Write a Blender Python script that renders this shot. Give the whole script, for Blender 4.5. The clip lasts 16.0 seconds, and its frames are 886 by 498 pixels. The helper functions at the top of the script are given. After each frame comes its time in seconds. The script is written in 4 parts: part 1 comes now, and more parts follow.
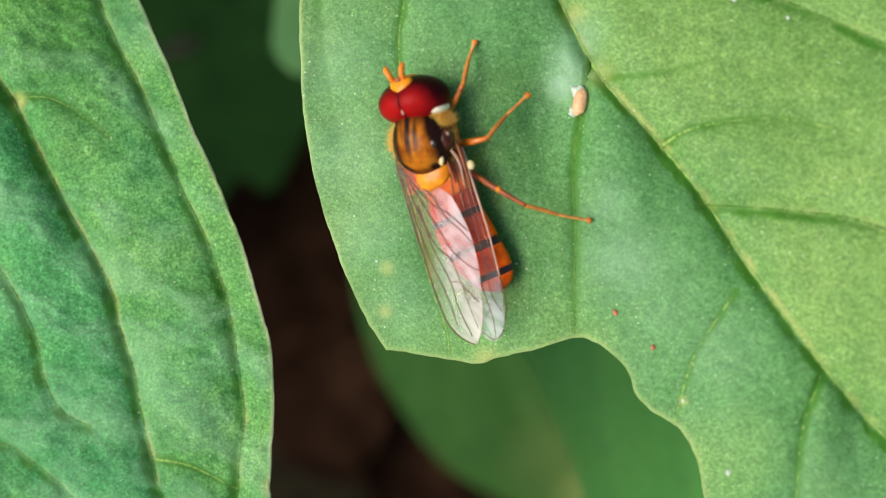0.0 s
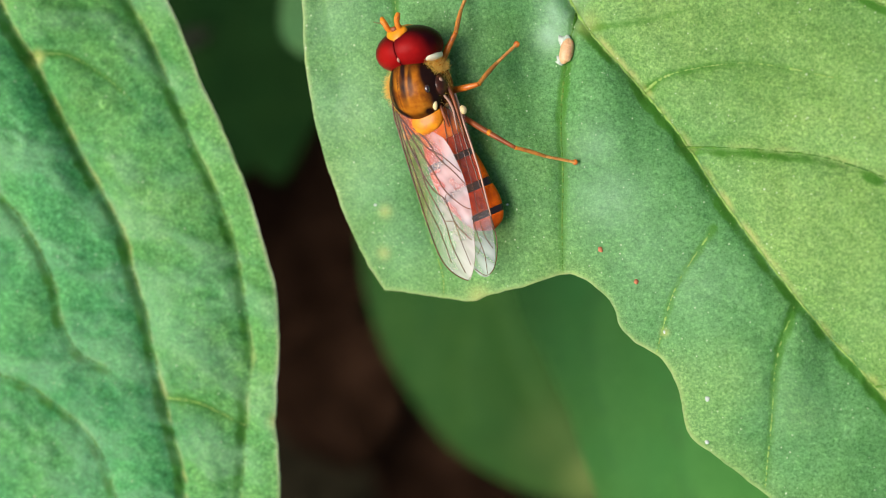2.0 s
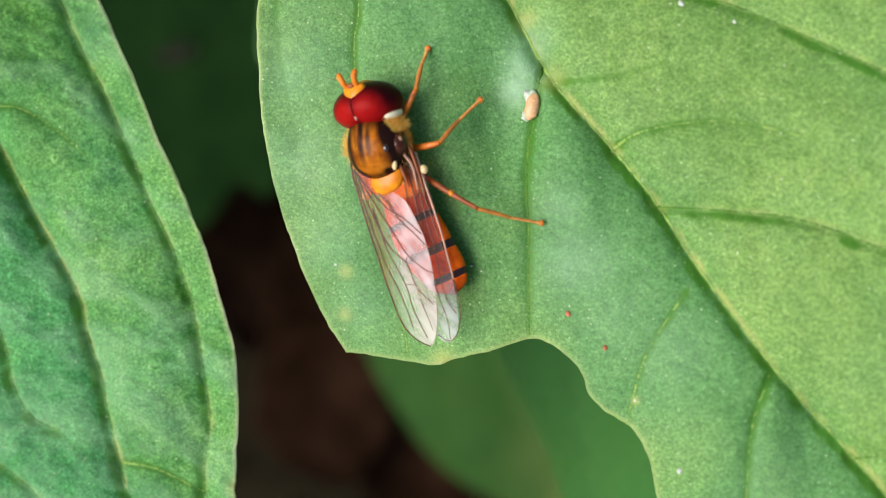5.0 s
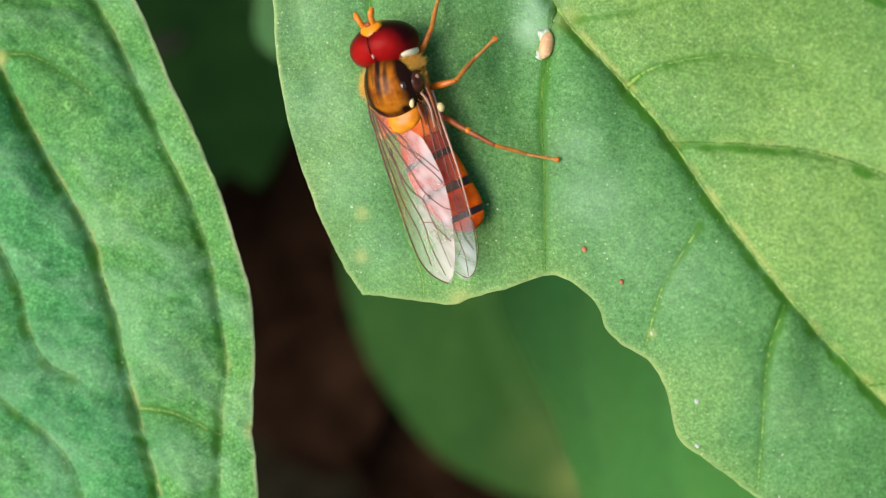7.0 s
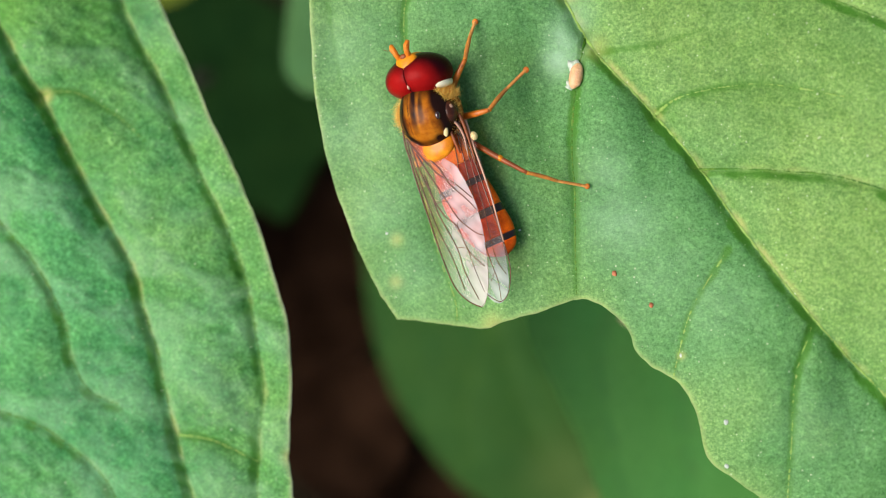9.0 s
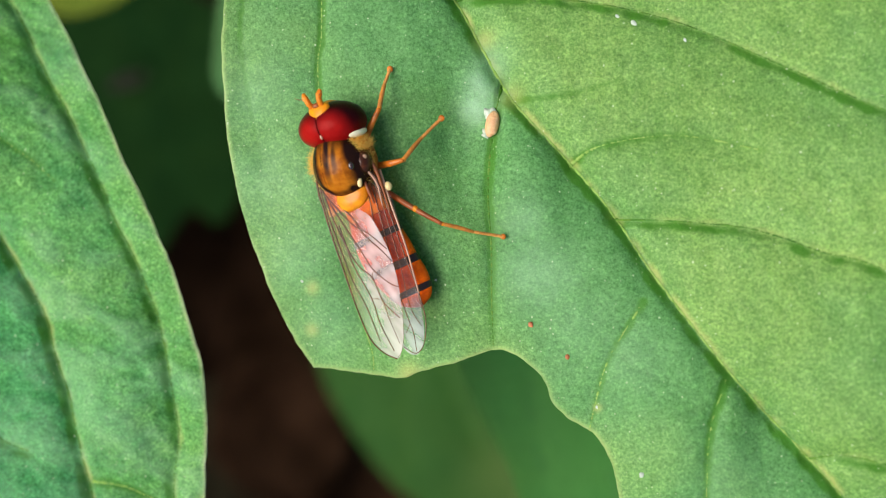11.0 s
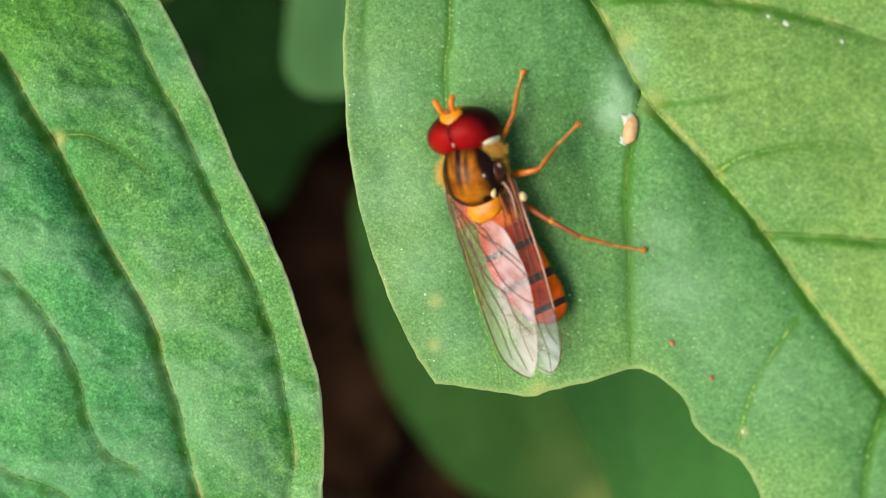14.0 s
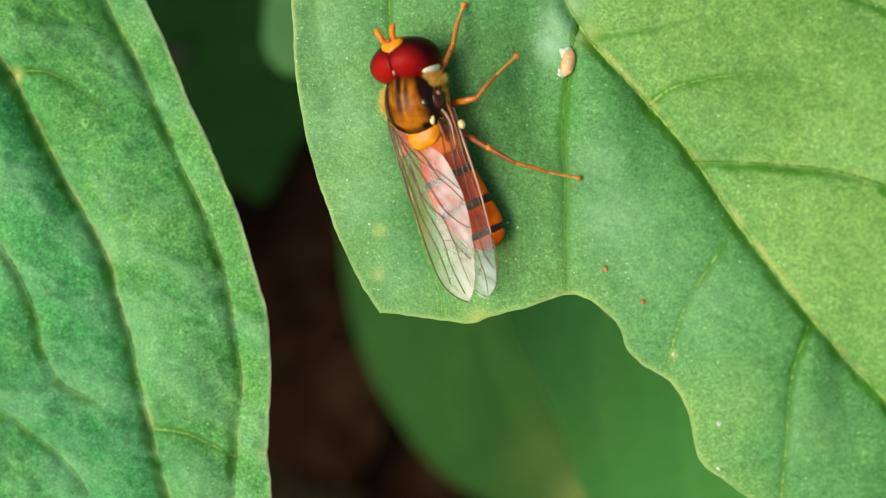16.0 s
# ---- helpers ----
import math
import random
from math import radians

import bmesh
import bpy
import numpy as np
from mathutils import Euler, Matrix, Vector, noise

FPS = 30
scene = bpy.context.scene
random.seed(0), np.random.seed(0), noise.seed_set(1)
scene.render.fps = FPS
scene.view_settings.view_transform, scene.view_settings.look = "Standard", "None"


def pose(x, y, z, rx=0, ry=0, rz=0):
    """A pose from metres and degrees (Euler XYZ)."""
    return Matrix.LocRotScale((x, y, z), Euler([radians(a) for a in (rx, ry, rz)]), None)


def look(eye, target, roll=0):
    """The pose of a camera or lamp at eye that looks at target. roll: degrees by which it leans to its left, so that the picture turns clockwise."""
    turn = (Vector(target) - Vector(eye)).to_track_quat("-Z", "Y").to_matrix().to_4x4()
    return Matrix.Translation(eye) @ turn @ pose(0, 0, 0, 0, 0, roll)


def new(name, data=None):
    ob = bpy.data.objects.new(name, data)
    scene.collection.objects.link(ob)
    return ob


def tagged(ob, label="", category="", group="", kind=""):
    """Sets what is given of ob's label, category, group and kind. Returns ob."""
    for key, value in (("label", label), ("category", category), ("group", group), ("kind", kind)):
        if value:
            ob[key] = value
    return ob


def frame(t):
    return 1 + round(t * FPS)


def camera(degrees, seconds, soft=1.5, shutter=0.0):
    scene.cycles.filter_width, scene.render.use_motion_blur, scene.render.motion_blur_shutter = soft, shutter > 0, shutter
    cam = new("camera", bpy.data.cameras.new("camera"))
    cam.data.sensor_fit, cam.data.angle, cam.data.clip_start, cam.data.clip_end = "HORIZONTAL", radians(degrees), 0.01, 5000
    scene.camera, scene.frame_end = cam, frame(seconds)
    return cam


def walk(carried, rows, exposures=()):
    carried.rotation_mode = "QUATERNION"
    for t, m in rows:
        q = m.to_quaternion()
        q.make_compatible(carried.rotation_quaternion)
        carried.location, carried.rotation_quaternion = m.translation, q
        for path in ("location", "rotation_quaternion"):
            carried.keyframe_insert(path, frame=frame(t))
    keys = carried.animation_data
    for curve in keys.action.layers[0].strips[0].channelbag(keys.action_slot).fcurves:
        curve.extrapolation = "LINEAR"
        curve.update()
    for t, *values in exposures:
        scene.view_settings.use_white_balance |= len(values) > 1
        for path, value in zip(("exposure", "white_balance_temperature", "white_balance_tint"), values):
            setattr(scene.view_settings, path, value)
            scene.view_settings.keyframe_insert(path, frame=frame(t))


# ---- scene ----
cam = camera(40, 16.0, 1.0)
# seconds, place in millimetres, turn in degrees
PATH = [
    (0, -0.051, 1.013, 52.323, -0.266, 1.591, 0.778),
    (0.5, -2.402, 0.572, 52.771, -0.701, 2.067, 0.548),
    (1, -0.106, 1.610, 54.047, 0.045, 2.156, 0.404),
    (1.5, 1.192, 0.941, 55.095, -0.032, 2.428, 0.665),
    (2, 0.817, -1.596, 55.157, -0.166, 2.153, 0.600),
    (2.5, 0.374, -1.096, 54.662, 0.083, 1.931, 0.476),
    (3, -0.729, -2.637, 54.427, 0.399, 2.093, 0.076),
    (3.5, 0.485, 2.075, 54.438, 0.508, 2.137, -0.269),
    (4, 0.148, 0.798, 53.959, -0.066, 1.876, -0.364),
    (4.2, 2.237, 1.365, 53.550, -0.121, 2.154, 0.405),
    (6.3, 1.846, 0.317, 52.782, -0.032, 1.500, -0.153),
    (6.5, 0.258, 0.821, 53.047, 0.034, 1.409, -0.418),
    (7, 0.842, -1.689, 53.517, 0.003, 1.266, -0.276),
    (7.5, -0.498, -1.193, 55.113, 1.022, 1.546, -0.439),
    (8, -0.131, -2.703, 55.796, 1.843, 1.566, -0.388),
    (8.2, -0.083, -2.157, 55.430, 1.685, 1.977, -0.583),
    (10.3, 1.138, -2.232, 54.749, 1.753, 2.354, -0.019),
    (10.5, 1.153, -0.106, 54.747, 1.155, 1.890, -0.615),
    (10.8, 2.740, 2.977, 54.978, 0.899, 0.663, 0.945),
    (11, 1.651, 0.536, 54.270, 1.089, -0.295, -0.604),
    (11.5, 0.419, -1.520, 53.360, -0.076, 0.024, 0.005),
    (11.8, 1.531, 0.692, 51.611, 0.406, 0.921, 0.100),
    (12, -0.295, 0.744, 51.560, 0.640, 1.290, -0.335),
    (12.5, -0.286, 0.810, 51.888, 0.304, 1.430, -0.324),
    (13, -2.717, 0.587, 50.676, -0.213, 1.417, 0.103),
    (13.5, -3.058, -2.084, 50.345, -0.786, 1.500, 0.707),
    (13.7, -0.304, -0.841, 50.412, -0.507, 0.851, 0.633),
    (14, -2.467, 2.015, 51.645, 0.099, 1.238, -0.425),
    (14.5, -2.069, -0.186, 53.269, -0.277, 0.564, -0.297),
    (15, -1.159, -1.740, 53.958, 0.280, 1.307, -0.025),
    (15.5, -0.389, -2.423, 53.709, 0.697, 1.544, 0.224),
    (16, -0.025, -1.596, 53.034, 0.764, 1.214, 0.148),
]
walk(cam, [(t, pose(x / 1000, y / 1000, z / 1000, rx, ry, rz)) for t, x, y, z, rx, ry, rz in PATH],
     [(0, 0.0, 6500, 11), (1, 0.02, 6500, 13), (1.5, 0.02, 6500, 13), (2, 0.0, 6500, 11), (3, -0.02, 6500, 11), (4, 0.02, 6520, 14), (6.5, 0.0, 6500, 11), (7, -0.01, 6500, 10), (8, 0.0, 6550, 13), (10.5, 0.0, 6500, 9), (11, -0.01, 6550, 7), (11.5, -0.03, 6920, 1.5), (12, -0.04, 6760, 6), (12.5, -0.04, 6700, 8), (13, -0.06, 6900, 6), (14.5, -0.05, 6750, 7), (15, -0.04, 6700, 7), (15.5, -0.06, 7000, -2), (16, -0.05, 7000, -4)])
cam.data.dof.use_dof = True
cam.data.dof.focus_distance = 0.0522
cam.data.dof.aperture_fstop = 35.0

MM = 0.001

# ---------------------------------------------------------------- light
world = bpy.data.worlds.new("sky")
scene.world = world
world.use_nodes = True
wn = world.node_tree
sky = wn.nodes.new("ShaderNodeTexSky")
sky.sky_type = "NISHITA"
sky.sun_disc = False
sky.sun_elevation = radians(47)
sky.sun_rotation = radians(258)
sky.air_density, sky.dust_density = 1.0, 3.0
wn.nodes["Background"].inputs["Strength"].default_value = 0.120
wn.links.new(sky.outputs[0], wn.nodes["Background"].inputs["Color"])

sun = new("sun", bpy.data.lights.new("sun", "SUN"))
sun.data.energy = 3.50
sun.data.angle = radians(45)
sun.data.color = (1.0, 0.96, 0.88)
sun.matrix_world = look((-0.72, -0.16, 0.80), (0, 0, 0))


# ---------------------------------------------------------------- materials
def mat(name):
    m = bpy.data.materials.new(name)
    m.use_nodes = True
    return m, m.node_tree.nodes, m.node_tree.links, m.node_tree.nodes["Principled BSDF"]


def ramp(nodes, stops):
    r = nodes.new("ShaderNodeValToRGB")
    e = r.color_ramp.elements
    while len(e) < len(stops):
        e.new(0.5)
    for k, (p, c) in zip(e, stops):
        k.position, k.color = p, (*c, 1)
    return r


def tex(nodes, links, kind, scale, coord, detail=4.0, rough=0.55):
    n = nodes.new(kind)
    n.inputs["Scale"].default_value = scale
    if kind == "ShaderNodeTexNoise":
        n.inputs["Detail"].default_value = detail
        n.inputs["Roughness"].default_value = rough
    links.new(coord.outputs["Object"], n.inputs["Vector"])
    return n


def mix(nodes, links, fac, a, b, mode="MIX"):
    n = nodes.new("ShaderNodeMix")
    n.data_type, n.blend_type = "RGBA", mode
    for sock, v in ((n.inputs[0], fac), (n.inputs[6], a), (n.inputs[7], b)):
        if isinstance(v, (int, float)):
            sock.default_value = v
        elif isinstance(v, tuple):
            sock.default_value = (*v, 1)
        else:
            links.new(v, sock)
    return n.outputs[2]


def maths(nodes, links, op, a, b=0.0):
    n = nodes.new("ShaderNodeMath")
    n.operation, n.use_clamp = op, op != "SUBTRACT"
    for sock, v in ((n.inputs[0], a), (n.inputs[1], b)):
        if isinstance(v, (int, float)):
            sock.default_value = v
        else:
            links.new(v, sock)
    return n.outputs[0]


def leaf_material(name, dark, light, vein, speck, relief=0.35, spec=0.30, rim=0.75, cool=(0.80, 0.97, 1.12), warm=(1.03, 0.96, 0.97), grainy=0.55, gloss=0.42, edge=(0.42, 0.55, 0.16)):
    """Leaf cuticle: mottled green, paler along the margin, with pale pore specks and fine relief; groove shade and lit
    lips are painted along the veins.
    """
    m, n, l, p = mat(name)
    co = n.new("ShaderNodeTexCoord")
    big = tex(n, l, "ShaderNodeTexNoise", 130, co, 3)
    mid = tex(n, l, "ShaderNodeTexNoise", 900, co, 5, 0.65)
    fine = tex(n, l, "ShaderNodeTexNoise", 8500, co, 3, 0.75)
    cells = tex(n, l, "ShaderNodeTexNoise", 5600, co, 3, 0.75)
    cells.inputs["Distortion"].default_value = 1.2
    r1 = ramp(n, [(0.32, dark), (0.70, light)])
    l.new(big.outputs[0], r1.inputs[0])
    r2 = ramp(n, [(0.30, dark), (0.72, light)])
    l.new(mid.outputs[0], r2.inputs[0])
    base = mix(n, l, 0.5, r1.outputs[0], r2.outputs[0])
    r3 = ramp(n, [(0.34, (0.36, 0.48, 0.38)), (0.66, (1.62, 1.45, 1.62))])
    l.new(fine.outputs[0], r3.inputs[0])
    base = mix(n, l, grainy, base, r3.outputs[0], "MULTIPLY")
    grain = tex(n, l, "ShaderNodeTexVoronoi", 8000, co)
    gv = n.new("ShaderNodeSeparateColor")
    l.new(grain.outputs["Color"], gv.inputs[0])
    r4 = ramp(n, [(0.0, (0.66, 0.72, 0.70)), (0.8, (1.12, 1.08, 1.10)), (1.0, (1.75, 1.5, 1.7))])
    l.new(gv.outputs[0], r4.inputs[0])
    base = mix(n, l, grainy * 0.6, base, r4.outputs[0], "MULTIPLY")
    # tints vary at random and also carry light and shade painted across the midrib
    wa = n.new("ShaderNodeAttribute")
    wa.attribute_name = "warm"
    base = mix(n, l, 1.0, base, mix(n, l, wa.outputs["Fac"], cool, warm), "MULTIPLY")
    lu = n.new("ShaderNodeAttribute")
    lu.attribute_name = "lush"
    base = mix(n, l, lu.outputs["Fac"], base, mix(n, l, 1.0, base, (0.62, 0.74, 0.40), "MULTIPLY"))
    # vein colour, plus shade painted beside the deep grooves
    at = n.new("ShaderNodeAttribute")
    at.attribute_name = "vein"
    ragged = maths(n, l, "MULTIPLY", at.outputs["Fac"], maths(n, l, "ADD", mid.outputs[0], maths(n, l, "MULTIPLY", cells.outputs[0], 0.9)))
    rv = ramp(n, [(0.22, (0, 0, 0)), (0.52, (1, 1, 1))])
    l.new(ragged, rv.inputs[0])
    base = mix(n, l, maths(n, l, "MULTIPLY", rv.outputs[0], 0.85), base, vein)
    ed = n.new("ShaderNodeAttribute")
    ed.attribute_name = "margin"
    base = mix(n, l, maths(n, l, "MULTIPLY", ed.outputs["Fac"], rim), base, edge)
    # yellowed spots, plus the painted lit lip of the deep grooves
    sp = n.new("ShaderNodeAttribute")
    sp.attribute_name = "chlorosis_and_lit_lip"
    base = mix(n, l, sp.outputs["Fac"], base, (0.50, 0.52, 0.16))
    # whitish bloom by the egg case; elsewhere sky sheen painted into the colour
    bl = n.new("ShaderNodeAttribute")
    bl.attribute_name = "bloom_and_sheen"
    base = mix(n, l, maths(n, l, "MULTIPLY", bl.outputs["Fac"], maths(n, l, "ADD", mid.outputs[0], 0.2)), base, (0.36, 0.60, 0.37))
    # pale pores of two sizes
    for size, width, share in ((2300, 0.095, 0.50), (4300, 0.12, 0.74)):
        dots = tex(n, l, "ShaderNodeTexVoronoi", size, co)
        near = maths(n, l, "LESS_THAN", dots.outputs["Distance"], width)
        pick = n.new("ShaderNodeSeparateColor")
        l.new(dots.outputs["Color"], pick.inputs[0])
        few = maths(n, l, "GREATER_THAN", pick.outputs[0], share)
        pale = maths(n, l, "MULTIPLY", maths(n, l, "MULTIPLY", near, few), maths(n, l, "MULTIPLY", pick.outputs[1], 1.5 * speck))
        base = mix(n, l, pale, base, (0.66, 0.76, 0.50))
    l.new(base, p.inputs["Base Color"])
    rr = ramp(n, [(0.3, (gloss,) * 3), (0.7, (gloss + 0.16,) * 3)])
    l.new(mid.outputs[0], rr.inputs[0])
    l.new(rr.outputs[0], p.inputs["Roughness"])
    p.inputs["Specular IOR Level"].default_value = spec
    if rim:
        p.inputs["Subsurface Weight"].default_value = 0.35
        p.inputs["Subsurface Radius"].default_value = (0.0007, 0.0012, 0.0004)
        p.inputs["Subsurface Scale"].default_value = 1.0
    b1 = n.new("ShaderNodeBump")
    b1.inputs["Strength"].default_value = relief
    b1.inputs["Distance"].default_value = 0.00007
    l.new(cells.outputs[0], b1.inputs["Height"])
    b2 = n.new("ShaderNodeBump")
    b2.inputs["Strength"].default_value = relief * 0.5
    b2.inputs["Distance"].default_value = 0.00022
    l.new(mid.outputs[0], b2.inputs["Height"])
    l.new(b1.outputs[0], b2.inputs["Normal"])
    l.new(b2.outputs[0], p.inputs["Normal"])
    return m


def plain(name, color, rough=0.5, var=0.25, scale=800, bump=0.2, dist=0.00005, spec=0.5, coat=0.0, sub=0.0, blotch=None, dusk=None):
    """A mottled surface of one hue with fine relief."""
    m, n, l, p = mat(name)
    co = n.new("ShaderNodeTexCoord")
    a = tex(n, l, "ShaderNodeTexNoise", scale, co, 4)
    b = tex(n, l, "ShaderNodeTexNoise", scale * 5, co, 2)
    lo, hi = tuple(c * (1 - var) for c in color), tuple(min(1, c * (1 + var)) for c in color)
    r = ramp(n, [(0.3, lo), (0.7, hi)])
    l.new(a.outputs[0], r.inputs[0])
    tone = r.outputs[0]
    if blotch:
        c = tex(n, l, "ShaderNodeTexNoise", scale * 2.3, co, 5, 0.7)
        q = ramp(n, [(0.44, (0, 0, 0)), (0.66, (1, 1, 1))])
        l.new(c.outputs[0], q.inputs[0])
        tone = mix(n, l, maths(n, l, "MULTIPLY", q.outputs[0], 0.75), tone, blotch)
    if dusk:
        du = n.new("ShaderNodeAttribute")
        du.attribute_name = "dusk"
        tone = mix(n, l, maths(n, l, "MULTIPLY", du.outputs["Fac"], maths(n, l, "ADD", b.outputs[0], 0.3)), tone, dusk)
    l.new(tone, p.inputs["Base Color"])
    p.inputs["Roughness"].default_value = rough
    p.inputs["Specular IOR Level"].default_value = spec
    p.inputs["Coat Weight"].default_value = coat
    p.inputs["Coat Roughness"].default_value = 0.12
    if sub:
        p.inputs["Subsurface Weight"].default_value = sub
        p.inputs["Subsurface Radius"].default_value = (0.0006, 0.0003, 0.0001)
        p.inputs["Subsurface Scale"].default_value = 1.0
    bp = n.new("ShaderNodeBump")
    bp.inputs["Strength"].default_value = bump
    bp.inputs["Distance"].default_value = dist
    l.new(b.outputs[0], bp.inputs["Height"])
    l.new(bp.outputs[0], p.inputs["Normal"])
    return m


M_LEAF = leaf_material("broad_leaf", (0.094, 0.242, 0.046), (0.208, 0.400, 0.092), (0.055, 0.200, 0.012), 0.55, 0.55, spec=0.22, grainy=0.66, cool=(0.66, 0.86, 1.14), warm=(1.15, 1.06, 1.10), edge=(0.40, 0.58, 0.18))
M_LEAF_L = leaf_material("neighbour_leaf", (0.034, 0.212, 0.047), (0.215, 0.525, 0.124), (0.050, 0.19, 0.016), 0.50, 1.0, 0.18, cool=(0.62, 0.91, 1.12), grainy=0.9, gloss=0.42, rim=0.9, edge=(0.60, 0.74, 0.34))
M_VEIN = plain("leaf_vein", (0.048, 0.160, 0.015), 0.55, 0.35, 900, 0.5, 0.0001, spec=0.2, blotch=(0.17, 0.29, 0.045))
M_VEIN_PALE = plain("pale_leaf_vein", (0.210, 0.370, 0.070), 0.55, 0.35, 1500, 0.5, 0.0001, spec=0.2, blotch=(0.34, 0.46, 0.13))
M_LOW = leaf_material("lower_leaf", (0.080, 0.270, 0.045), (0.107, 0.328, 0.058), (0.08, 0.24, 0.05), 0.1, 0.2, 0.12, 0.0)
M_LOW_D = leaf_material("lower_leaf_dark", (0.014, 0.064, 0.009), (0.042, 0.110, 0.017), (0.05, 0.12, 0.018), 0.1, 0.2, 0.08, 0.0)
# near-black green: deep shade is put into this leaf's colour
M_LOW_K = leaf_material("shade_tinted_leaf", (0.004, 0.016, 0.004), (0.013, 0.038, 0.008), (0.009, 0.028, 0.006), 0.1, 0.2, 0.0, 0.0)
M_LOW_Y = leaf_material("lower_leaf_yellowing", (0.085, 0.125, 0.010), (0.130, 0.180, 0.014), (0.16, 0.20, 0.03), 0.1, 0.2, 0.08, 0.0)
M_LOW_B = leaf_material("lower_leaf_bluish", (0.062, 0.165, 0.048), (0.092, 0.225, 0.066), (0.11, 0.26, 0.09), 0.1, 0.2, 0.1, 0.0)
M_STEM = plain("green_stem", (0.10, 0.20, 0.06), 0.55, 0.3, 300)
M_BROWN = plain("dry_brown_stalk", (0.031, 0.016, 0.009), 0.9, 0.7, 90, spec=0.0)
# soil tone holds the shade cast by the plants above
M_SOIL = plain("dark_soil", (0.016, 0.014, 0.008), 1.0, 0.6, 60, 0.9, 0.004, 0.0)

M_ORANGE = plain("orange_cuticle", (0.70, 0.19, 0.010), 0.32, 0.25, 1100, 0.25, 0.00004, 0.35, 0.1, 0.15)
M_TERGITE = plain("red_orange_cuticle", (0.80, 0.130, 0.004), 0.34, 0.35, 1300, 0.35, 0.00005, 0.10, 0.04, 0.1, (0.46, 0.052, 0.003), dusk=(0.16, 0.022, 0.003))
M_BASAL = plain("amber_basal_plate", (0.78, 0.300, 0.020), 0.32, 0.35, 1300, 0.2, 0.00004, 0.3, 0.1, 0.0, (0.66, 0.16, 0.01))
M_BLACK = plain("black_band_cuticle", (0.018, 0.008, 0.006), 0.35, 0.3, 1500, 0.2, 0.00004)
M_YELLOW = plain("yellow_cuticle", (0.82, 0.28, 0.006), 0.30, 0.2, 900, 0.3, 0.00004, 0.3, 0.08, 0.05, (0.50, 0.13, 0.006))
M_FLANK = plain("fuzzy_flank_cuticle", (0.40, 0.12, 0.010), 0.6, 0.4, 900, 0.5, 0.00005, 0.2, 0, 0.1, (0.10, 0.03, 0.006))
M_FLANK_PALE = plain("pale_fuzzy_flank", (0.62, 0.40, 0.11), 0.6, 0.3, 900, 0.5, 0.00005, 0.2, 0, 0.2)
M_BROWN_GLOSS = plain("dark_brown_sclerite", (0.050, 0.014, 0.006), 0.26, 0.5, 1400, 0.25, 0.00004, 0.3, 0.0, 0, (0.10, 0.025, 0.008))
M_GLINT_BEAD = plain("glint_catching_bump", (0.035, 0.012, 0.006), 0.07, 0.3, 1400, 0.0, 0.00001, 1.0, 0.5)
M_IVORY = plain("ivory_cuticle", (0.80, 0.60, 0.28), 0.5, 0.2, 900, sub=0.1)
M_CREAM = plain("cream_cuticle", (0.80, 0.72, 0.50), 0.5, 0.15, 900)
M_HAIR = plain("golden_hair", (0.95, 0.55, 0.11), 0.5, 0.3, 900)
M_LEG = plain("leg_cuticle", (0.66, 0.17, 0.010), 0.38, 0.35, 1800, 0.3, 0.00004, 0.5, 0.1, 0.1, (0.26, 0.06, 0.008))
M_SHIN = plain("tan_leg_cuticle", (0.54, 0.20, 0.030), 0.36, 0.35, 1800, 0.3, 0.00004, 0.5, 0.1, 0.15, (0.36, 0.12, 0.02))
M_TOE = plain("pale_tarsus_cuticle", (0.70, 0.30, 0.070), 0.36, 0.3, 1800, 0.3, 0.00004, 0.5, 0.1, 0.15, (0.42, 0.12, 0.02))
M_LEG_D = plain("leg_cuticle_dark", (0.24, 0.055, 0.008), 0.45, 0.4, 1500, 0.3, 0.00004)
M_WVEIN = plain("wing_vein", (0.085, 0.030, 0.012), 0.22, 0.5, 1800, spec=0.6, blotch=(0.20, 0.075, 0.03))
M_EGG = plain("tan_egg_shell", (0.80, 0.47, 0.25), 0.45, 0.3, 1700, 0.4, 0.00005, 0.4, 0.1, 0.2, (0.55, 0.25, 0.10))
M_PALE_EGG = plain("pale_egg_shell", (0.78, 0.62, 0.34), 0.5, 0.2, 900)
M_PINK = plain("pale_costa", (0.55, 0.30, 0.20), 0.35, 0.2, 900)
M_CRUST = plain("white_crust", (0.62, 0.67, 0.58), 0.75, 0.35, 2500, 0.5, 0.00005, 0.3, blotch=(0.22, 0.34, 0.20))
M_WHITE = plain("white_residue", (0.60, 0.66, 0.58), 0.7, 0.2, 1500, 0.4, 0.00004)
M_MITE = plain("rust_red_mite", (0.60, 0.20, 0.08), 0.5, 0.4, 4000, blotch=(0.30, 0.06, 0.02))


